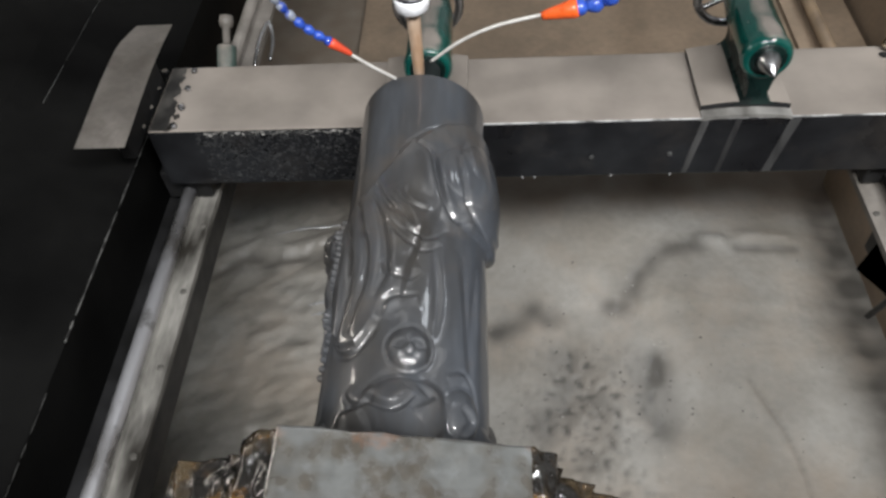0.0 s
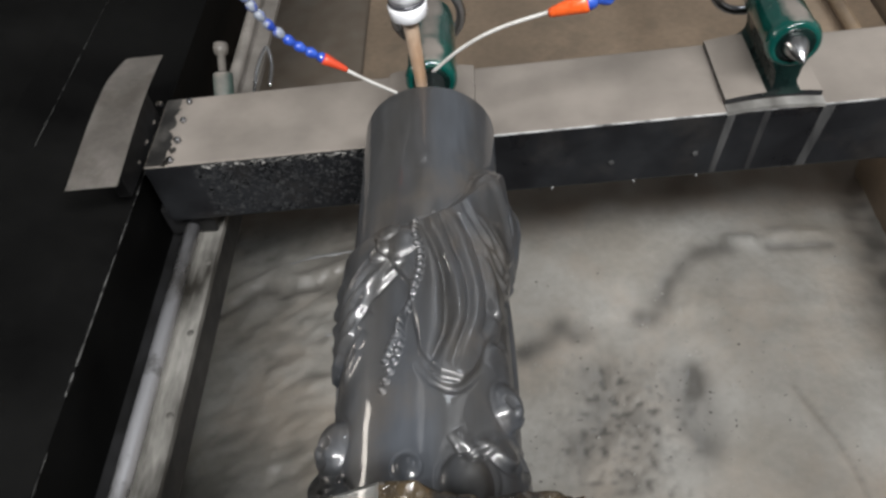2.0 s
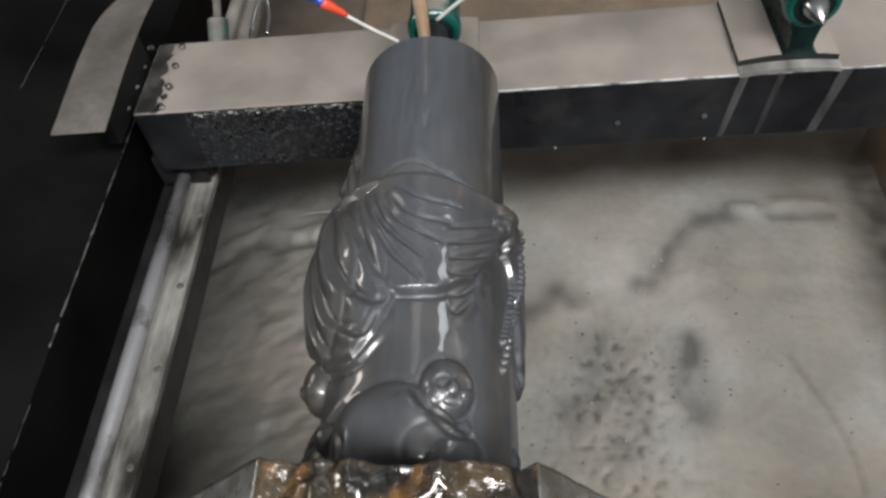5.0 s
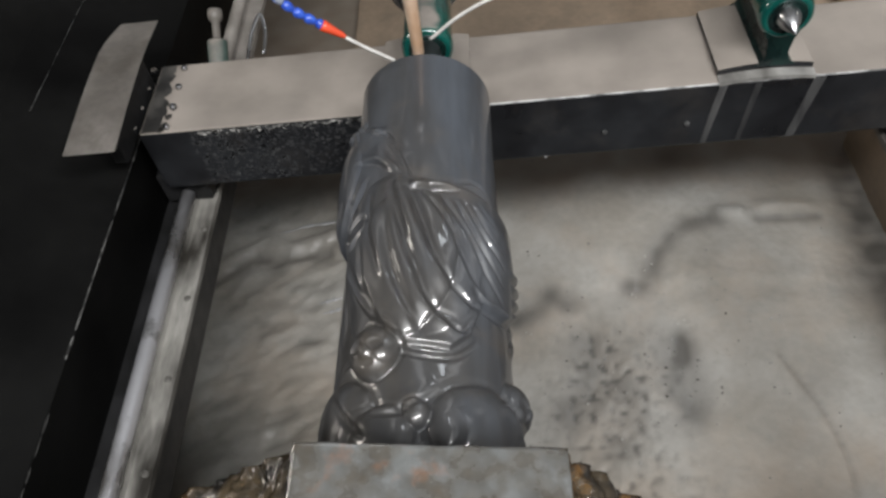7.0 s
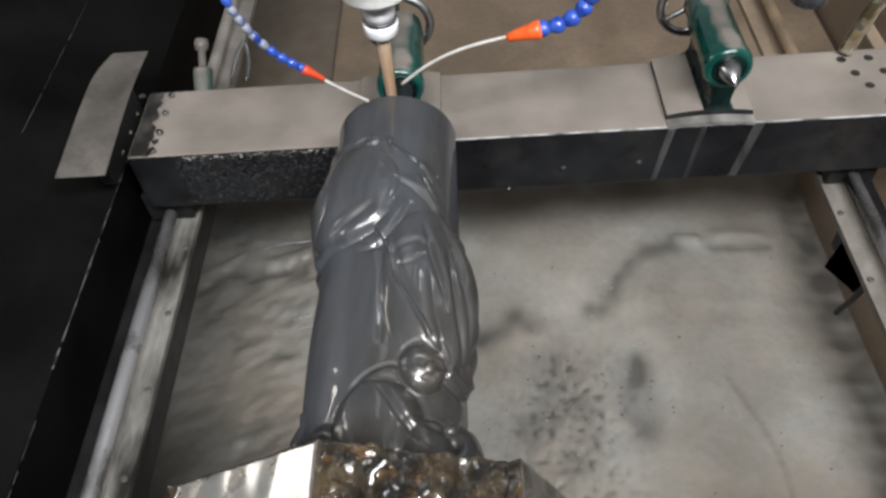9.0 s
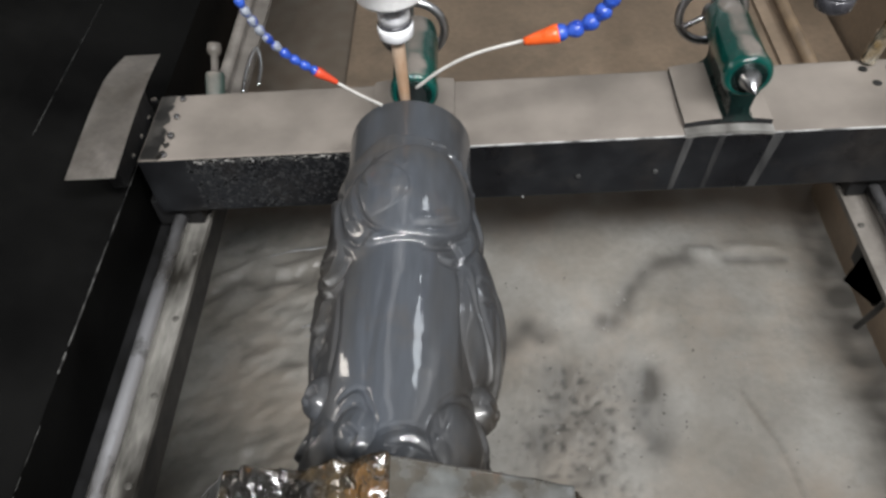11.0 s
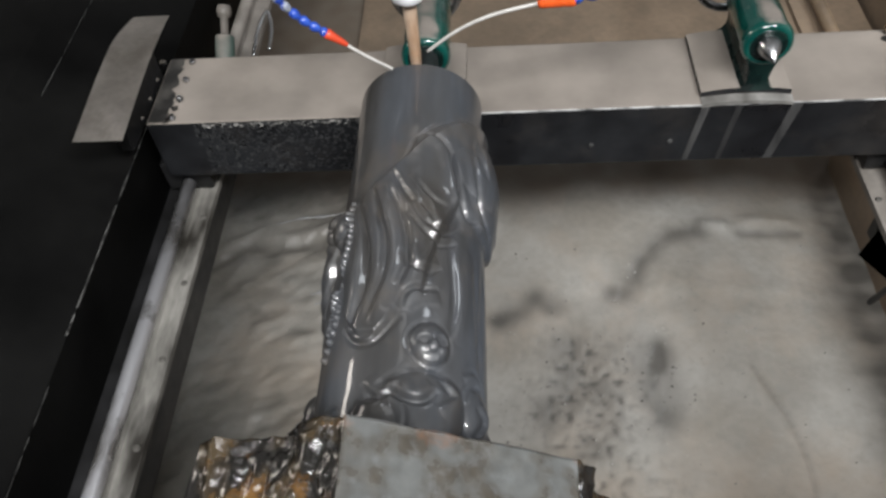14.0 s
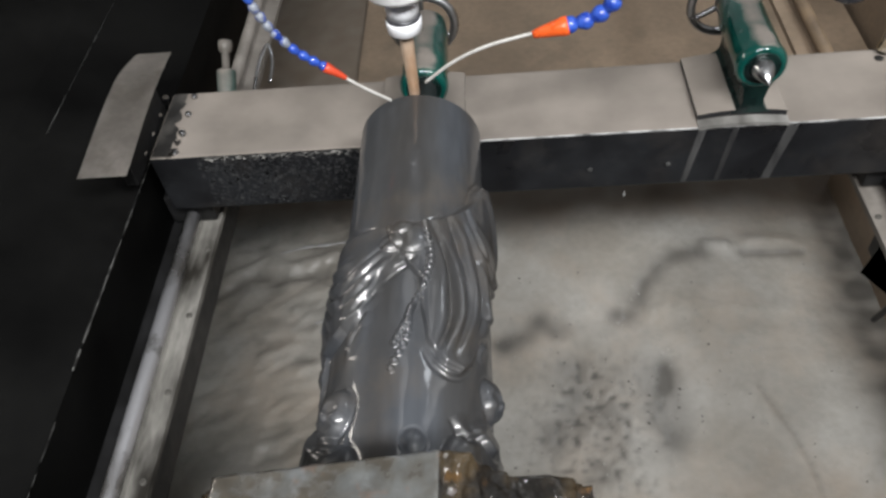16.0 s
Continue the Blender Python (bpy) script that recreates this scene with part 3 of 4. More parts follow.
def tailstock(x, reach, label):
    t = thing("tailstock", x, 0.08, 0.0, label, "tailstock", "tailstocks on the beam")
    body = [(0.016, 0.072), (0.023, 0.074), (0.026, 0.069), (0.0285, 0.045), (0.0290, 0.044), (0.0290, -0.040), (0.0294, -0.048), (0.0304, -0.053), (0.0308, -0.058),
            (0.0303, -0.062), (0.0288, -0.0655), (0.0262, -0.0675), (0.022, -0.068), (0.0212, -0.066), (0.0210, -0.058)]
    axis = pose(0, 0, 0.078)
    part("housing", lathe(body, 48, "Y"), GREEN, t, "glossy green painted housing with a dust-caked top", True, axis)
    # ring in the front recess, much darker than the housing
    part("bore", lathe([(0.0215, -0.0655), (0.0215, -0.0680), (0.0205, -0.0682), (0.0165, -0.0668)], 36, "Y"), WEB, t, "dark bore", True, axis)
    if reach:
        part("quill", lathe([(0.0155, -0.06), (0.0155, -0.066 - reach), (0.012, -0.068 - reach), (0.004, -0.082 - reach)], 28, "Y"), STEEL, t, "bright steel quill", True, axis)
    else:
        part("centre", lathe([(0.0140, -0.055), (0.0142, -0.070), (0.0138, -0.072), (0.0008, -0.100)], 32, "Y"), STEEL, t, "bright pointed steel centre", True, axis)
    # cast web, spreading into the foot
    bm = bmesh.new()
    half = [(0.026, 0.010), (0.018, 0.0150), (0.0140, 0.021), (0.0128, 0.030), (0.0150, 0.046), (0.020, 0.060)]
    outline = [(-0.001 - w, h) for w, h in half] + [(-0.001 + w, h) for w, h in half[::-1]]
    a = [bm.verts.new((p, -0.0672, q)) for p, q in outline]
    b = [bm.verts.new((p, 0.058, q)) for p, q in outline]
    for i in range(len(a)):
        j = (i + 1) % len(a)
        bm.faces.new((a[i], a[j], b[j], b[i]))
    bm.faces.new(a), bm.faces.new(b)
    bmesh.ops.recalc_face_normals(bm, faces=bm.faces[:])
    part("web", bm, WEB, t, "dark green-black cast web")

    def arch(x0, x1, y0, y1, rise, low, thick):
        bm = bmesh.new()
        rows = []
        for j in range(13):
            u = -1 + j / 6
            z = low + rise * (1 - u * u)
            x = x0 + (x1 - x0) * j / 12
            rows.append([bm.verts.new((x, y, q)) for y, q in ((y0, z), (y0, z + thick), (y1, z + thick), (y1, z))])
        for p, q in zip(rows, rows[1:]):
            for i in range(4):
                bm.faces.new((p[i], q[i], q[(i + 1) % 4], p[(i + 1) % 4]))
        bm.faces.new(rows[0]), bm.faces.new(rows[-1])
        bmesh.ops.recalc_face_normals(bm, faces=bm.faces[:])
        return bm

    part("foot", arch(-0.066, 0.046, -0.0665, 0.053, 0.0055, 0.0020, 0.0075), BLACK, t, "bowed black foot under settled dust")
    part("clamp_strip", arch(-0.066, 0.047, -0.0815, -0.0668, 0.0045, -0.0030, 0.0050), ALU, t, "pale worn clamp strip")
    # hand wheel at the back
    bm = bmesh.new()
    ringpts = [(0.044 * math.cos(2 * math.pi * k / 24), 0.044 * math.sin(2 * math.pi * k / 24)) for k in range(24)]
    sect = 8
    vs = [[bm.verts.new((c * (1 + 0.14 * math.cos(2 * math.pi * q / sect)), 0.096 + 0.006 * math.sin(2 * math.pi * q / sect), s * (1 + 0.14 * math.cos(2 * math.pi * q / sect)))) for q in range(sect)] for c, s in ringpts]
    for i in range(24):
        for q in range(sect):
            bm.faces.new((vs[i][q], vs[(i + 1) % 24][q], vs[(i + 1) % 24][(q + 1) % sect], vs[i][(q + 1) % sect]))
    bmesh.ops.recalc_face_normals(bm, faces=bm.faces[:])
    wheel = part("hand_wheel", bm, STEEL, t, "chromed steel hand wheel", True, pose(-0.008, 0, 0.064))
    part("hub", lathe([(0.010, 0.070), (0.012, 0.100), (0.009, 0.108)], 20, "Y"), STEEL, wheel, "", True)
    for k in range(3):
        a = math.radians(90 + 120 * k)
        part("spoke", pipe([(0.010 * math.cos(a), 0.096, 0.010 * math.sin(a)), (0.026 * math.cos(a), 0.096, 0.026 * math.sin(a)), (0.044 * math.cos(a), 0.096, 0.044 * math.sin(a))], 0.004, 10, 6), STEEL, wheel, "", True)
    return t


tailstock(0.390, 0, "green tailstock with a bright pointed centre, idle on the beam")
tailstock(-0.021, 0.088, "green tailstock with its quill against the turning stone")

# ---- spindle over the stone ----


def spindle(x, y, z, with_bit, label):
    t = thing("milling_spindle", x, y, z, label, "spindle", "spindles of the machine")
    part("nose", lathe([(0.020, 0.0385), (0.033, 0.040), (0.0365, 0.045), (0.0375, 0.055), (0.046, 0.066), (0.050, 0.080), (0.050, 0.18), (0.048, 0.185), (0.048, 0.80)], 40), WHITE, t, "white spindle nose", True)
    part("shaft_collar", lathe([(0.0165, 0.010), (0.0168, 0.022), (0.0172, 0.039)], 32), NUT, t, "", True)
    part("collet_nut", lathe([(0.0140, -0.009), (0.0178, -0.006), (0.0186, 0.002), (0.0186, 0.006), (0.0176, 0.0075)], 32), NUT if with_bit else DARKRING, t, "steel collet nut" if with_bit else "dark collet nut", True)
    part("seal_ring", lathe([(0.0172, 0.0072), (0.0178, 0.009), (0.0172, 0.0115)], 32), DARKRING, t, "dark ring", True)
    if with_bit:
        part("bit", lathe([(0.0045, -0.096), (0.0060, -0.090), (0.0068, -0.050), (0.0074, -0.020), (0.0070, 0.0)], 24), BRONZE, t, "bronze-coloured tapered cutting bit", True)
    return t


spindle(-0.021, -0.079, 0.236, True, "white milling spindle with a bronze bit at the stone")
spindle(0.406, -0.095, 0.252, False, "milling spindle with an empty dark collet nut")

gantry = thing("spindle_gantry", 0.1, -0.09, 1.02, "black steel gantry beam that carries the spindles", "gantry")
part("beam", box((-1.4, -0.06, 0.0), (1.4, 0.06, 0.13), 0.006), BLACK_CLEAN, gantry)

# ---- coolant hoses ----


def hose(points, tube_points, nozzle_mat, label, dirty, k=1.0, fat=1.0):
    base = points[0]
    t = thing("coolant_hose", *base, label, "coolant hose", "coolant hoses")
    off = Matrix.Translation([-c for c in base])
    line = spline(points, 200)
    gap, last, made = 0.0150 * k, None, 0
    rnd = random.Random(3)
    total = 0.0
    for i, p in enumerate(line):
        if last is None or (p - last).length >= gap:
            d = (line[min(i + 6, 200)] - p).normalized() if i < 199 else (p - line[i - 6]).normalized()
            bm = lathe([(0.0042, -0.0035), (0.0062, -0.0015), (0.0083, 0.0035), (0.0085, 0.007), (0.0072, 0.010), (0.0048, 0.0125)], 16)
            bm.transform(Matrix.Diagonal((k * fat, k * fat, k, 1)))
            bm.transform(off @ Matrix.Translation(p) @ d.to_track_quat("Z", "Y").to_matrix().to_4x4())
            part("segment", bm, BLUE_DIRTY if dirty and 3 < made < 9 else BLUE, t, "splashed blue segment" if dirty and 3 < made < 9 else "", True)
            last, made = p, made + 1
    d = (Vector(points[0]) - line[8]).normalized()
    bm = lathe([(0.0092, -0.004), (0.0095, 0.001), (0.0080, 0.008), (0.0048, 0.027), (0.0036, 0.031)], 18)
    bm.transform(Matrix.Diagonal((k * fat, k * fat, k, 1)))
    bm.transform(off @ Matrix.Translation(points[0]) @ d.to_track_quat("Z", "Y").to_matrix().to_4x4())
    part("nozzle", bm, nozzle_mat, t, "orange plastic nozzle", True)
    bm = pipe(tube_points, 0.0018, 10, 30)
    bm.transform(off)
    part("tube", bm, TUBE, t, "thin milky plastic tube", True)


hose([(-0.100, -0.12, 0.218), (-0.124, -0.12, 0.238), (-0.141, -0.12, 0.260), (-0.152, -0.12, 0.283), (-0.158, -0.12, 0.302), (-0.162, -0.12, 0.330), (-0.165, -0.12, 0.40)],
     [(-0.086, -0.12, 0.206), (-0.065, -0.12, 0.189), (-0.042, -0.115, 0.168)], REDDISH, "blue segmented coolant hose with a thin tube, splashed grey", True, 0.72, 0.8)
hose([(0.137, -0.12, 0.248), (0.164, -0.12, 0.255), (0.182, -0.12, 0.271), (0.192, -0.12, 0.296), (0.196, -0.12, 0.34), (0.196, -0.12, 0.42)],
     [(0.116, -0.12, 0.2445), (0.064, -0.12, 0.232), (0.028, -0.118, 0.214), (-0.004, -0.112, 0.186)], ORANGE, "blue segmented coolant hose with a curved thin tube", False)

# ---- things behind the beam ----
post = thing("clamp_post", -0.357, 0.198, -0.075, "faded green clamp post with a steel screw knob", "clamp post", rot=(-50, 0, 0))
part("post", lathe([(0.015, -0.07), (0.015, 0.055), (0.013, 0.058), (0.012, 0.052)], 24), GREY_GREEN, post, "", True)
part("screw", lathe([(0.006, 0.050), (0.006, 0.085), (0.010, 0.088), (0.0115, 0.096), (0.010, 0.104)], 20), DUSTY, post, "dull steel screw knob", True)

hook = thing("wire_hook", -0.352, 0.34, -0.159, "bent steel wire hook lying on the dusty rail", "hook")
part("wire", pipe([(-0.010, 0.0, 0.003), (-0.006, 0.05, 0.02), (0.004, 0.10, 0.028), (0.014, 0.07, 0.012), (0.016, 0.02, 0.004)], 0.003, 10, 24), STEEL, hook, "", True)

duct = thing("metal_hose", 0.594, 0.13, 0.005, "shiny stained metal hose standing on the beam", "hose")
part("hose", pipe([(0, 0, 0), (0.008, 0, 0.04), (0.024, 0.0, 0.09), (0.06, 0.0, 0.16), (0.10, 0.0, 0.25)], lambda u: 0.0105 + 0.0003 * math.sin(u * 60), 16, 60), PIPE, duct, "", True)

bracket = thing("angle_bracket", 0.592, -0.06, -0.225, "black folded steel bracket under the rail", "bracket")


def blade(pts, thick):
    bm = bmesh.new()
    a = [bm.verts.new(q) for q in pts]
    bm.faces.new(a)
    bmesh.ops.solidify(bm, geom=bm.faces[:], thickness=thick)
    return bm


part("flange", blade([(0.0, 0.007, 0.037), (0.0, 0.02, -0.042), (0.0, -0.059, 0.004), (0.0, -0.084, 0.058)], 0.005), BLACK_CLEAN, bracket)
part("stay", pipe([(0.0, -0.082, 0.056), (0.0, -0.07, 0.0), (0.0, -0.054, -0.058)], 0.0045, 10, 8), BLACK_CLEAN, bracket, "black steel stay")
part("lug", box((0.0, -0.06, 0.0), (0.014, 0.03, 0.06), 0.002), BLACK_CLEAN, bracket)

# ---- the turning stone: carved figure on its raw block ----
LEN = 0.46
R0 = 0.069


def wrap(d):
    return (d + 180) % 360 - 180


def smooth_step(a):
    a = np.clip(a, 0, 1)
    return a * a * (3 - 2 * a)


def build_stone():
    na, ns = 640, 460
    phi = np.linspace(0, 360, na, endpoint=False)
    ss = np.linspace(0, LEN, ns)
    ph, s = np.meshgrid(phi, ss)
    r = R0 + 0.004 * smooth_step((s - 0.05) / 0.35)
    wob = np.zeros_like(ph)
    wob2 = np.zeros_like(ph)
    ring = [(math.sin(math.radians(p)), math.cos(math.radians(p))) for p in phi]
    for i in range(ns):
        for j in range(na):
            q = (ring[j][0] * 2.2, ss[i] * 29, ring[j][1] * 2.2)
            wob[i, j] = noise.noise(q)
            wob2[i, j] = noise.noise((q[0] + 7.3, q[1], q[2]))
    ph = (ph + 1.3 * wob) % 360
    s = s + 0.0014 * wob2

    def band(points):
        a = np.array([p[0] for p in points], float)
        b = np.array([p[1] for p in points], float)
        return np.interp(ph, np.concatenate([a - 360, a, a + 360]), np.concatenate([b, b, b]))

    top = band([(27, 0.072), (50, 0.055), (79, 0.057), (103, 0.060), (124, 0.075), (141, 0.092), (160, 0.13), (170, 0.172), (188, 0.178), (206, 0.178),
                (233, 0.182), (264, 0.190), (302, 0.188), (325, 0.170), (345, 0.138), (355, 0.11)])
    low = band([(0, 0.315), (12, 0.25), (24, 0.215), (50, 0.210), (91, 0.207), (112, 0.200), (122, 0.223), (132, 0.28), (150, 0.325), (170, 0.352), (195, 0.354), (208, 0.338),
                (217, 0.308), (241, 0.306), (262, 0.29), (276, 0.262), (290, 0.235), (303, 0.26), (310, 0.325), (322, 0.345), (334, 0.348), (350, 0.325)])
    soft_edge = band([(0, 0.030), (30, 0.026), (50, 0.0055), (340, 0.0055)])
    robe = smooth_step((s - top) / 0.010) * smooth_step((low - s) / soft_edge)
    swell = np.sin(np.clip((s - top) / np.maximum(low - top, 0.02), 0, 1) * math.pi) ** 0.7
    r += robe * (0.0040 + 0.0050 * swell)
    shoulder = smooth_step((s - top) / 0.016) * np.exp(-(wrap(ph - 5) / 45) ** 2)
    r += 0.002 * shoulder * smooth_step((0.42 - s) / 0.05)

    def local(points, reach):
        """Rows and columns of the stone near a line, with the angle and length there."""
        ref = points[0][0]
        angles = [wrap(a - ref) for a, _ in points]
        edge = math.degrees(reach / 0.075) + 6
        cols = np.nonzero((wrap(phi - ref) > min(angles) - edge) & (wrap(phi - ref) < max(angles) + edge))[0]
        rows = np.nonzero((ss > min(b for _, b in points) - reach - 0.004) & (ss < max(b for _, b in points) + reach + 0.004))[0]
        return np.ix_(rows, cols), ref

    def signed(points, reach, n=16):
        """Signed distance on the unrolled surface to a smooth line, and how far along the line."""
        win, ref = local(points, reach)
        line = spline([(math.radians(wrap(a - ref)) * 0.075, b, 0) for a, b in points], n)
        x, y = np.radians(wrap(ph[win] - ref)) * 0.075, s[win]
        best, sign, along = np.full(x.shape, 9.0), np.ones(x.shape), np.zeros(x.shape)
        for k, (p, q) in enumerate(zip(line, line[1:])):
            ex, ey = q.x - p.x, q.y - p.y
            f = np.clip(((x - p.x) * ex + (y - p.y) * ey) / (ex * ex + ey * ey + 1e-12), 0, 1)
            dx, dy = x - p.x - f * ex, y - p.y - f * ey
            d = np.hypot(dx, dy)
            near = d < best
            best = np.where(near, d, best)
            sign = np.where(near, np.sign(ex * dy - ey * dx), sign)
            along = np.where(near, (k + f) / n, along)
        return win, best * sign, along

    def fold(h, w, side, *pts):
        """A fold of cloth: a soft slope on one side, a sharp undercut crease on the other."""
        win, d, along = signed(pts, 4.5 * w)
        u = d * side
        prof = np.where(u > 0, np.exp(-(u / (0.75 * w)) ** 2), np.exp(-(u / (1.7 * w)) ** 2)) - 0.85 * np.exp(-((u - 1.45 * w) / (0.6 * w)) ** 2)
        taper = np.clip(np.sin(np.pi * along), 0, 1) ** 0.6
        r[win] = r[win] + 0.78 * h * taper * prof

    def step(h, w, side, *pts):
        """The edge of one layer of cloth lying over another; the raised layer fades out away from it."""
        win, d, along = signed(pts, 6 * w)
        u = d * side
        taper = np.clip(np.sin(np.pi * along), 0, 1) ** 0.6
        lift = smooth_step(u / (0.6 * w) + 0.5) * np.exp(-np.maximum(u, 0) / (2.2 * w))
        r[win] = r[win] + 0.85 * taper * h * (lift - 0.5 * np.exp(-((u + 0.8 * w) / (0.6 * w)) ** 2))

    def blob(a, b, rad, lift, tall=1.0, base=0.070, power=0.5):
        win, _ = local([(a, b)], rad * max(1.0, tall) * 1.5)
        x, y = np.radians(wrap(ph[win] - a)) * 0.075, s[win] - b
        e = (x / rad) ** 2 + (y / (rad * tall)) ** 2
        q = np.clip(1 - e, 0, 1)
        crease = np.exp(-((np.sqrt(e) - 1.06) / 0.09) ** 2)
        r[win] = np.maximum(r[win] - 0.0007 * crease, np.where(q > 0, base + lift * q ** power, 0))

    def knob(a, b, rad, lift, tall=1.0):
        win, _ = local([(a, b)], rad * max(1.0, tall) * 1.3)
        x, y = np.radians(wrap(ph[win] - a)) * 0.075, s[win] - b
        r[win] = r[win] + lift * np.sqrt(np.clip(1 - (x / rad) ** 2 - (y / (rad * tall)) ** 2, 0, 1))

    # round belly and the bulk of the sleeve and the cloth bag
    knob(82, 0.142, 0.062, 0.0070)
    knob(46, 0.145, 0.036, 0.0035)
    win, _ = local([(158, 0.262)], 0.11)
    x, y = np.radians(wrap(ph[win] - 158)) * 0.075, s[win] - 0.262
    r[win] = r[win] + 0.0115 * np.clip(1 - (x / 0.052) ** 2 - (y / 0.088) ** 2, 0, 1) ** 0.6
    knob(176, 0.275, 0.050, 0.0030, 1.4)
    # collar and the open robe round the belly
    step(0.0030, 0.0040, 1, (51, 0.064), (69, 0.062), (95, 0.070))
    step(0.0030, 0.0040, 1, (97, 0.082), (120, 0.083), (141, 0.112))
    fold(0.0022, 0.0030, 1, (89, 0.073), (98, 0.067), (106, 0.068))
    fold(0.0024, 0.0030, -1, (113, 0.058), (117, 0.080), (122, 0.104))
    knob(108, 0.078, 0.008, 0.0035)
    knob(119, 0.072, 0.006, 0.0030)
    fold(0.0038, 0.0042, 1, (84, 0.206), (104, 0.197), (121, 0.178))
    fold(0.0034, 0.0042, 1, (99, 0.217), (114, 0.215), (126, 0.195), (135, 0.165))
    fold(0.0020, 0.0040, 1, (76, 0.190), (96, 0.182), (110, 0.168))
    step(0.0028, 0.0050, -1, (46, 0.092), (42, 0.120), (48, 0.150))
    # lapels
    fold(0.0046, 0.0042, -1, (350, 0.127), (358, 0.121), (10, 0.131), (15, 0.160), (21, 0.190), (34, 0.210), (55, 0.200))
    fold(0.0036, 0.0038, -1, (30, 0.128), (36, 0.168), (44, 0.191), (53, 0.202))
    fold(0.0026, 0.0034, 1, (20, 0.135), (24, 0.170), (31, 0.192))
    step(0.0034, 0.0042, 1, (346, 0.141), (354, 0.119), (7, 0.098), (26, 0.080))
    # lap folds
    fold(0.0036, 0.0046, 1, (348, 0.185), (2, 0.224), (14, 0.229), (27, 0.212))
    fold(0.0034, 0.0044, 1, (347, 0.208), (8, 0.241), (25, 0.234))
    fold(0.0022, 0.0036, 1, (356, 0.178), (5, 0.199), (16, 0.203))
    fold(0.0030, 0.0040, 1, (338, 0.156), (350, 0.194), (5, 0.216))
    fold(0.0036, 0.0040, -1, (352, 0.322), (357, 0.308), (13, 0.302))
    fold(0.0028, 0.0044, 1, (352, 0.262), (358, 0.278), (12, 0.268))
    # long falling folds of the sleeve
    step(0.0040, 0.0045, 1, (305, 0.192), (318, 0.184), (333, 0.168), (350, 0.138), (15, 0.098))
    fold(0.0046, 0.0046, 1, (314, 0.188), (327, 0.244), (331, 0.292), (319, 0.344))
    fold(0.0044, 0.0042, 1, (326, 0.186), (339, 0.240), (341, 0.288), (331, 0.338))
    fold(0.0040, 0.0044, 1, (336, 0.178), (350, 0.222), (355, 0.272), (350, 0.305))
    fold(0.0032, 0.0040, 1, (348, 0.176), (3, 0.208), (13, 0.238))
    fold(0.0026, 0.0036, 1, (320, 0.172), (332, 0.205), (337, 0.232))
    fold(0.0038, 0.0050, -1, (311, 0.200), (318, 0.250), (318, 0.300), (312, 0.330))
    step(0.0040, 0.0040, -1, (309, 0.328), (320, 0.346), (333, 0.348), (348, 0.326))
    # sleeve over the far arm
    step(0.0040, 0.0045, 1, (200, 0.180), (223, 0.172), (246, 0.186), (280, 0.200), (304, 0.190))
    for k in range(6):
        fold(0.0038, 0.0036, 1, (287 - 4 * k, 0.224 + 0.016 * k), (267 - 2 * k, 0.240 + 0.016 * k), (245 + k, 0.252 + 0.014 * k))
    fold(0.0040, 0.0040, 1, (266, 0.263), (284, 0.244), (299, 0.232))
    knob(296, 0.216, 0.017, 0.0060)
    knob(289, 0.204, 0.012, 0.0045)
    knob(284, 0.222, 0.010, 0.0040)
    # cloth bag: fan of gathered folds from the knot
    fold(0.0052, 0.0040, 1, (168, 0.197), (183, 0.190), (202, 0.185))
    fold(0.0050, 0.0048, -1, (162, 0.178), (170, 0.225), (184, 0.288), (201, 0.314), (214, 0.318))
    fold(0.0040, 0.0040, -1, (171, 0.200), (186, 0.232), (199, 0.272), (208, 0.300))
    fold(0.0038, 0.0036, -1, (186, 0.198), (200, 0.240), (212, 0.272), (230, 0.300))
    fold(0.0036, 0.0034, -1, (196, 0.206), (210, 0.250), (232, 0.280))
    fold(0.0036, 0.0034, -1, (201, 0.202), (217, 0.244), (244, 0.266))
    fold(0.0034, 0.0034, -1, (207, 0.206), (224, 0.238), (250, 0.247))
    fold(0.0030, 0.0034, -1, (213, 0.202), (230, 0.222), (254, 0.229))
    step(0.0036, 0.0040, -1, (205, 0.290), (222, 0.305), (242, 0.303), (262, 0.286))
    step(0.0046, 0.0040, -1, (146, 0.250), (150, 0.295), (161, 0.342), (176, 0.355), (196, 0.355), (213, 0.338))
    fold(0.0040, 0.0046, -1, (154, 0.225), (160, 0.292), (174, 0.348))
    fold(0.0036, 0.0042, -1, (158, 0.200), (165, 0.255), (178, 0.318), (198, 0.334))
    fold(0.0030, 0.0036, 1, (150, 0.196), (154, 0.244), (163, 0.300))
    fold(0.0032, 0.0036, -1, (185, 0.330), (203, 0.340), (214, 0.324))
    fold(0.0036, 0.0038, 1, (137, 0.099), (152, 0.109), (165, 0.146))
    fold(0.0030, 0.0036, 1, (126, 0.133), (146, 0.147), (160, 0.170))
    fold(0.0030, 0.0036, -1, (143, 0.125), (152, 0.150), (164, 0.176))
    # forearm sleeve that hangs beside the belly
    fold(0.0046, 0.0046, -1, (122, 0.208), (126, 0.262), (138, 0.296), (149, 0.322))
    fold(0.0018, 0.0042, 1, (123, 0.234), (132, 0.223), (142, 0.217), (151, 0.226))
    fold(0.0016, 0.0036, 1, (129, 0.250), (138, 0.245), (145, 0.234))
    fold(0.0030, 0.0040, 1, (164, 0.187), (168, 0.225), (175, 0.262))
    # skirt
    fold(0.0022, 0.0060, 1, (27, 0.225), (31, 0.300), (29, 0.345))
    fold(0.0016, 0.0060, -1, (38, 0.240), (42, 0.300), (46, 0.365))
    fold(0.0014, 0.0060, 1, (66, 0.240), (61, 0.310), (57, 0.385))
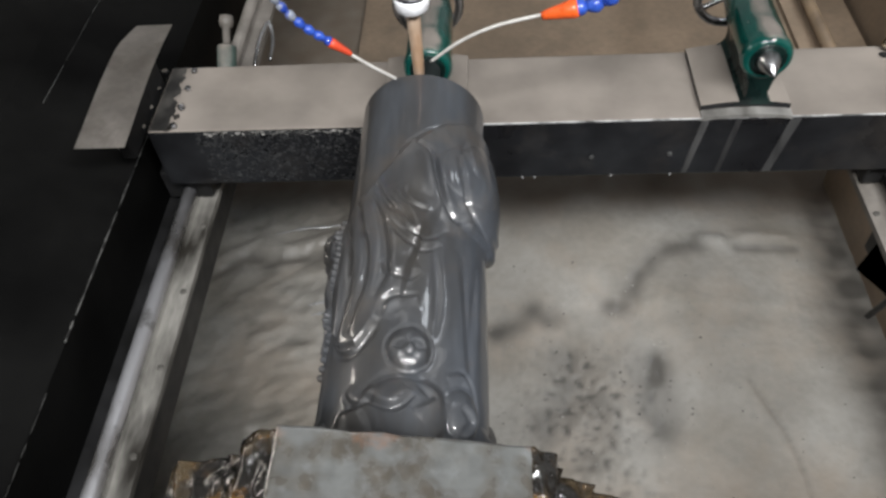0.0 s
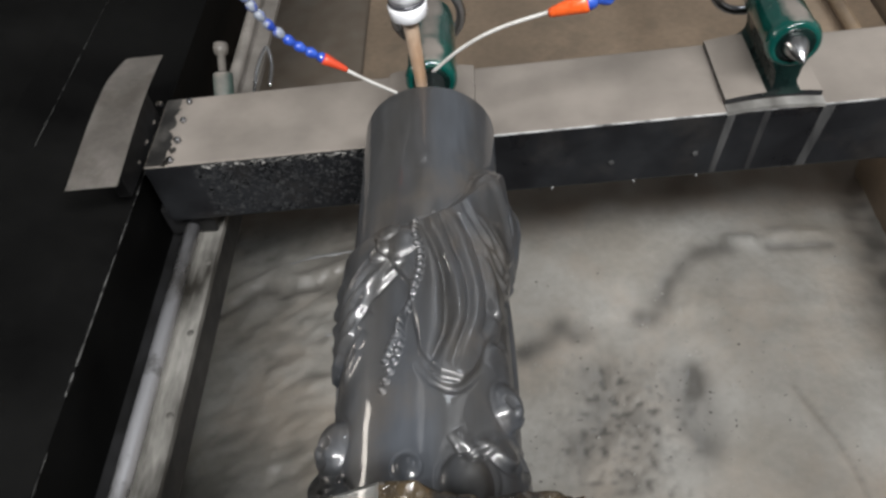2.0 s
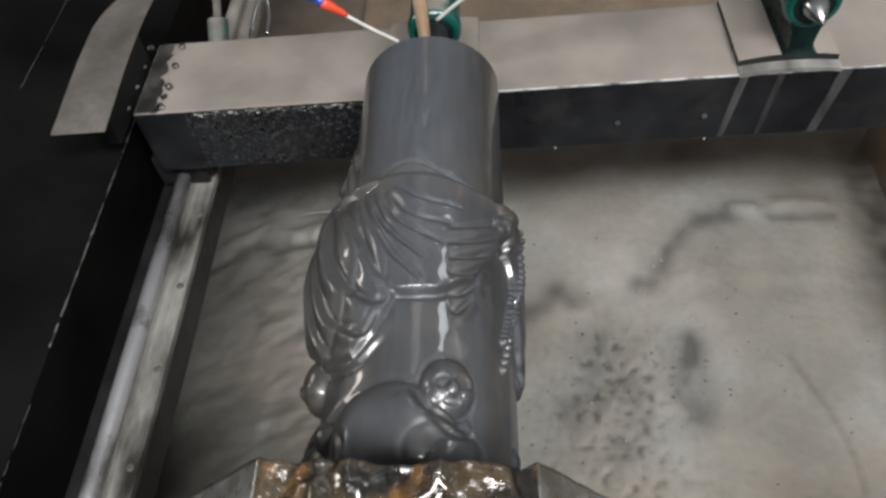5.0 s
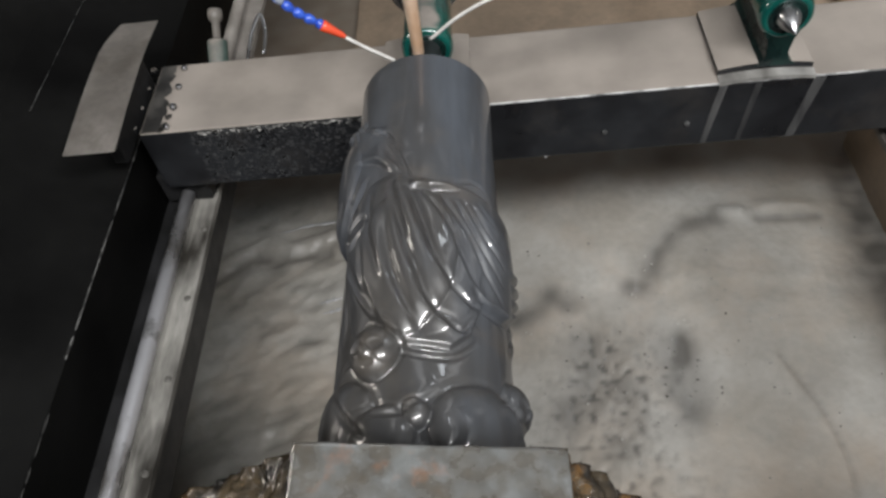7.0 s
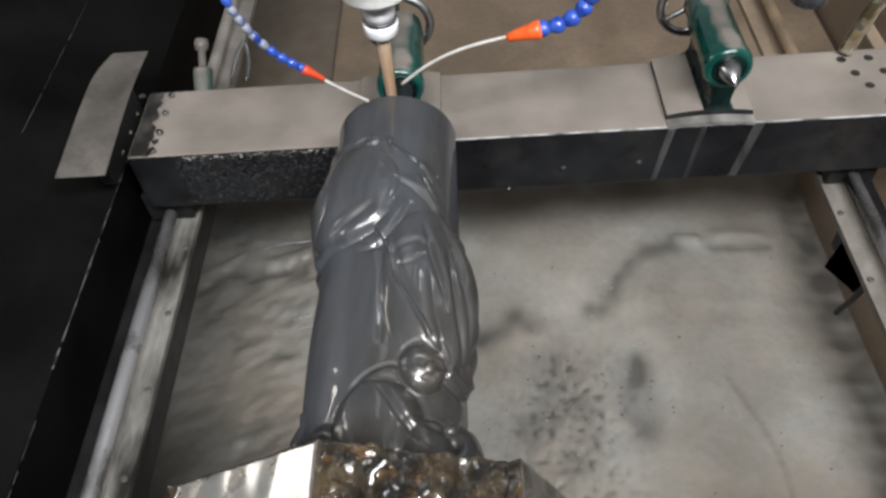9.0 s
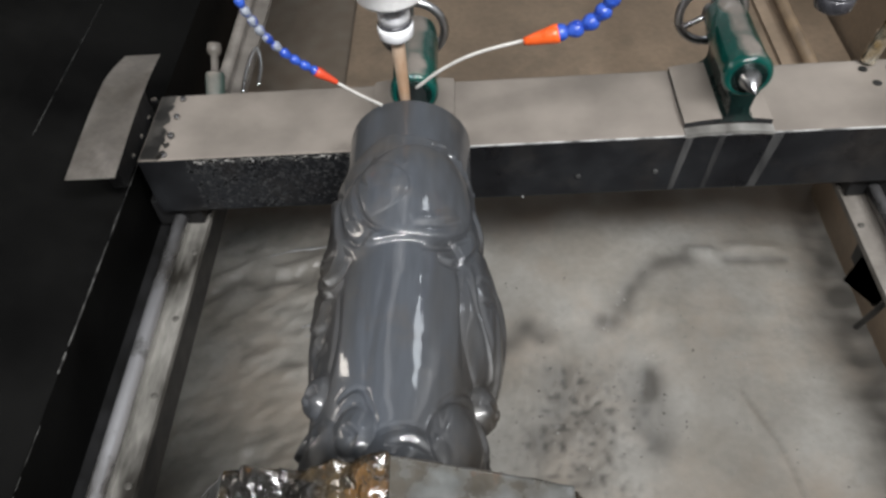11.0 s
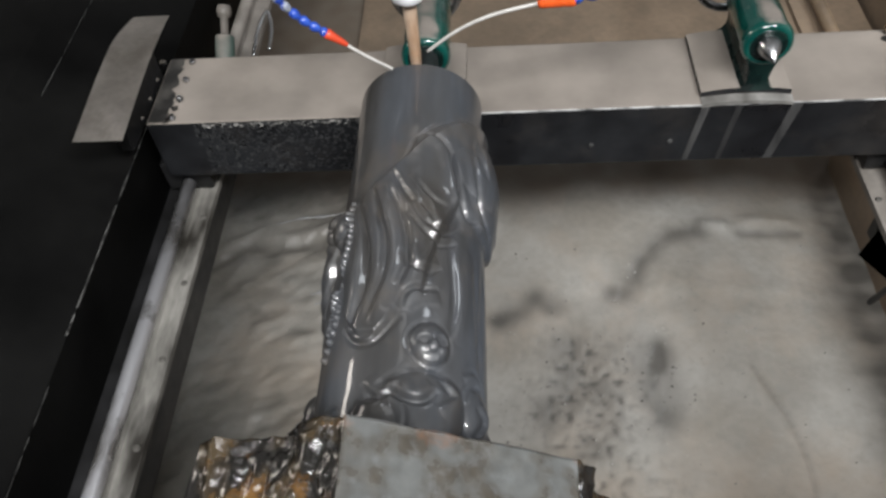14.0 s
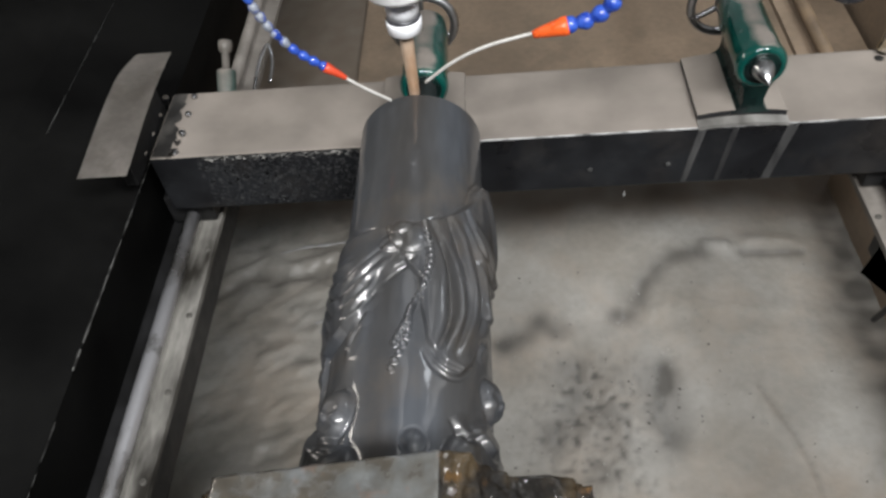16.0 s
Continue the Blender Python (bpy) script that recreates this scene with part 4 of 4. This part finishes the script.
    fold(0.0020, 0.0050, -1, (110, 0.212), (115, 0.250), (116, 0.330))
    fold(0.0030, 0.0040, -1, (34, 0.374), (46, 0.367), (53, 0.380), (58, 0.396))
    # string of beads
    for p in spline([(305, 0.193, 0), (309, 0.245, 0), (301, 0.288, 0), (289, 0.326, 0)], 21):
        knob(p.x, p.y, 0.0036, 0.0050)
    for p in spline([(300, 0.292, 0), (297, 0.316, 0), (288, 0.350, 0)], 9):
        knob(p.x, p.y, 0.0036, 0.0046)
    # small round figures at the foot: bodies first, then heads, then limbs
    for a, b, rad, lift, tall in ((6, 0.408, 0.040, 0.0115, 0.80), (338, 0.420, 0.022, 0.013, 1.0), (46, 0.398, 0.020, 0.010, 1.1), (122, 0.402, 0.040, 0.014, 0.95),
                                  (218, 0.412, 0.048, 0.017, 0.75), (176, 0.404, 0.012, 0.012, 1.0), (154, 0.420, 0.030, 0.013, 0.8), (304, 0.412, 0.010, 0.006, 1.0),
                                  (80, 0.420, 0.034, 0.006, 0.7), (250, 0.430, 0.028, 0.014, 0.8)):
        blob(a, b, rad, lift, tall)
    for a, b, rad, lift in ((8, 0.352, 0.0185, 0.016), (150, 0.350, 0.021, 0.019), (249, 0.380, 0.020, 0.017)):
        blob(a, b, rad, lift, 1.12)
        knob(a - 5, b + 0.001, 0.0055, -0.0022)
        knob(a + 5, b + 0.001, 0.0055, -0.0022)
        knob(a, b + 0.006, 0.0042, 0.0022, 1.3)
        knob(a, b + 0.0135, 0.0060, -0.0014, 0.5)
        knob(a - 9, b + 0.009, 0.0055, 0.0014)
        knob(a + 9, b + 0.009, 0.0055, 0.0014)
    for h, side, pts in ((0.0042, 1, ((343, 0.386), (0, 0.401), (10, 0.390))), (0.0036, 1, ((18, 0.380), (26, 0.396), (14, 0.412))),
                         (0.0034, 1, ((125, 0.369), (139, 0.397), (154, 0.421))), (0.0024, -1, ((103, 0.402), (105, 0.380), (115, 0.363), (131, 0.355), (144, 0.370))),
                         (0.0036, 1, ((150, 0.400), (166, 0.398), (188, 0.380))), (0.0038, -1, ((226, 0.388), (236, 0.404), (256, 0.418))),
                         (0.0034, 1, ((240, 0.398), (252, 0.410), (262, 0.404))), (0.0030, 1, ((196, 0.404), (202, 0.420), (198, 0.436))),
                         (0.0034, 1, ((330, 0.384), (340, 0.396), (350, 0.388))), (0.0034, -1, ((328, 0.404), (338, 0.412), (348, 0.400))), (0.0030, 1, ((44, 0.392), (54, 0.404), (48, 0.420))),
                         (0.0024, 1, ((66, 0.408), (84, 0.404), (98, 0.412)))):
        fold(h, 0.0042, side, *pts)

    verts = []
    for i in range(ns):
        for j in range(na):
            rr = r[i, j] + 0.00022 * noise.noise((ring[j][0] * 5, ss[i] * 60, ring[j][1] * 5))
            verts.append((rr * ring[j][0], -ss[i], rr * ring[j][1]))
    faces = []
    for i in range(ns - 1):
        for j in range(na):
            k = (j + 1) % na
            faces.append((i * na + j, i * na + k, (i + 1) * na + k, (i + 1) * na + j))
    n0 = len(verts)
    # far end: shallow step to the centre hole
    verts += [(0.062 * math.sin(math.radians(p)), 0.003, 0.062 * math.cos(math.radians(p))) for p in phi]
    verts.append((0, 0.003, 0))
    for j in range(na):
        k = (j + 1) % na
        faces.append((n0 + j, n0 + k, k, j))
        faces.append((n0 + na, n0 + k, n0 + j))
    slots = [0] * len(faces)

    # raw block: four sawn faces and four broken corners
    b0 = len(verts)
    nb, nl = 420, 90
    sides = [0] * nb
    yb, lb = -0.468, 0.20
    for i in range(nl):
        y = yb - lb * i / (nl - 1)
        for j in range(nb):
            a = 360 * j / nb
            best, side = 9.0, 0
            for q in range(4):
                c = math.cos(math.radians(wrap(a - 90 * q - (11, 0, 3, 10)[q])))
                if c > 0.2 and (0.160, 0.166, 0.162, 0.158)[q] / c < best:
                    best, side = (0.160, 0.166, 0.162, 0.158)[q] / c, 0
                c = math.cos(math.radians(wrap(a - 45 - 90 * q - (9, 1, 7, 7)[q])))
                if c > 0.2 and (0.166, 0.170, 0.162, 0.171)[q] / c < best:
                    best, side = (0.166, 0.170, 0.162, 0.171)[q] / c, 1
            sides[j] = side
            ar = math.radians(a)
            if side:
                chip = noise.noise((math.sin(ar) * 6, y * 22, math.cos(ar) * 6)) * 0.013 + noise.noise((math.sin(ar) * 17, y * 75, math.cos(ar) * 17)) * 0.0055
                chip += 0.0018 * noise.noise((math.sin(ar) * 44, y * 210, math.cos(ar) * 44)) - 0.003
            else:
                chip = 0.0004 * noise.noise((math.sin(ar) * 12, y * 18, math.cos(ar) * 12))
            rr = best + chip
            edge = 0.0012 * noise.noise((math.sin(ar) * 9, 3.0, math.cos(ar) * 9)) if i == 0 else 0
            verts.append((rr * math.sin(ar), y + edge, rr * math.cos(ar)))
    for i in range(nl - 1):
        for j in range(nb):
            k = (j + 1) % nb
            faces.append((b0 + i * nb + j, b0 + i * nb + k, b0 + (i + 1) * nb + k, b0 + (i + 1) * nb + j))
            slots.append(2 if sides[j] or sides[k] else 1)
    for row, flip in ((0, False), (nl - 1, True)):
        c = len(verts)
        verts.append((0, yb - lb * row / (nl - 1), 0))
        for j in range(nb):
            k = (j + 1) % nb
            faces.append((c, b0 + row * nb + k, b0 + row * nb + j) if not flip else (c, b0 + row * nb + j, b0 + row * nb + k))
            slots.append(2)
    me = bpy.data.meshes.new("stone_statue")
    me.from_pydata(verts, [], faces)
    for m in (STONE, SAWN, ROUGH):
        me.materials.append(m)
    me.polygons.foreach_set("material_index", slots)
    me.polygons.foreach_set("use_smooth", [1] * len(slots))
    me.update()
    ob = new("stone_statue", me)
    bm = bmesh.new()
    bm.from_mesh(me)
    bmesh.ops.recalc_face_normals(bm, faces=bm.faces[:])
    bm.to_mesh(me)
    bm.free()
    return tagged(ob, "wet dark grey stone statue, half carved, on its raw block", "statue")



def water_drop(x, y, z):
    bm = lathe([(0.0003, 0.0085), (0.0006, 0.0050), (0.0011, 0.001), (0.0013, -0.0006), (0.0010, -0.0018), (0.0003, -0.0022)], 12)
    ob = link("water_drop", bm, WATER, smooth=True, place=pose(x, y, z))
    return tagged(ob, "shining drop of grey water that falls from the beam", "water drop", "falling water drops")


DROPS = [(water_drop(x, 0.001 + 0.004 * (k % 2), -0.1005), x, 0.001 + 0.004 * (k % 2), t0)
         for k, (x, t0) in enumerate(((0.098, 0.0), (0.135, 2.2), (0.22, 4.1), (0.262, 8.4), (0.30, 6.0), (0.09, 9.9), (0.115, 12.2), (0.241, 15.9)))]
stone = build_stone()
TURN = 360 / 13.45


def motions():
    rows = []
    for k in range(33):
        t = 0.5 * k
        rows.append((t, pose(-0.021, -0.0857, 0.0806, 0, TURN * t, 0)))
    walk(stone, rows)
    for ob, x, y, t0 in DROPS:
        fall = [(0.0, pose(x, y, -0.1005))] if t0 > 0 else []
        fall += [(min(16.0, t0 + 0.0667 * k), pose(x, y, -0.1005 - 4.9 * (0.0667 * k) ** 2)) for k in range(5) if t0 + 0.0667 * k < 16.0]
        if t0 + 0.4 < 16.0:
            fall.append((t0 + 0.34, pose(x, y, BED_Z - 0.004)))
        fall.append((16.0, fall[-1][1]))
        walk(ob, fall)


motions()
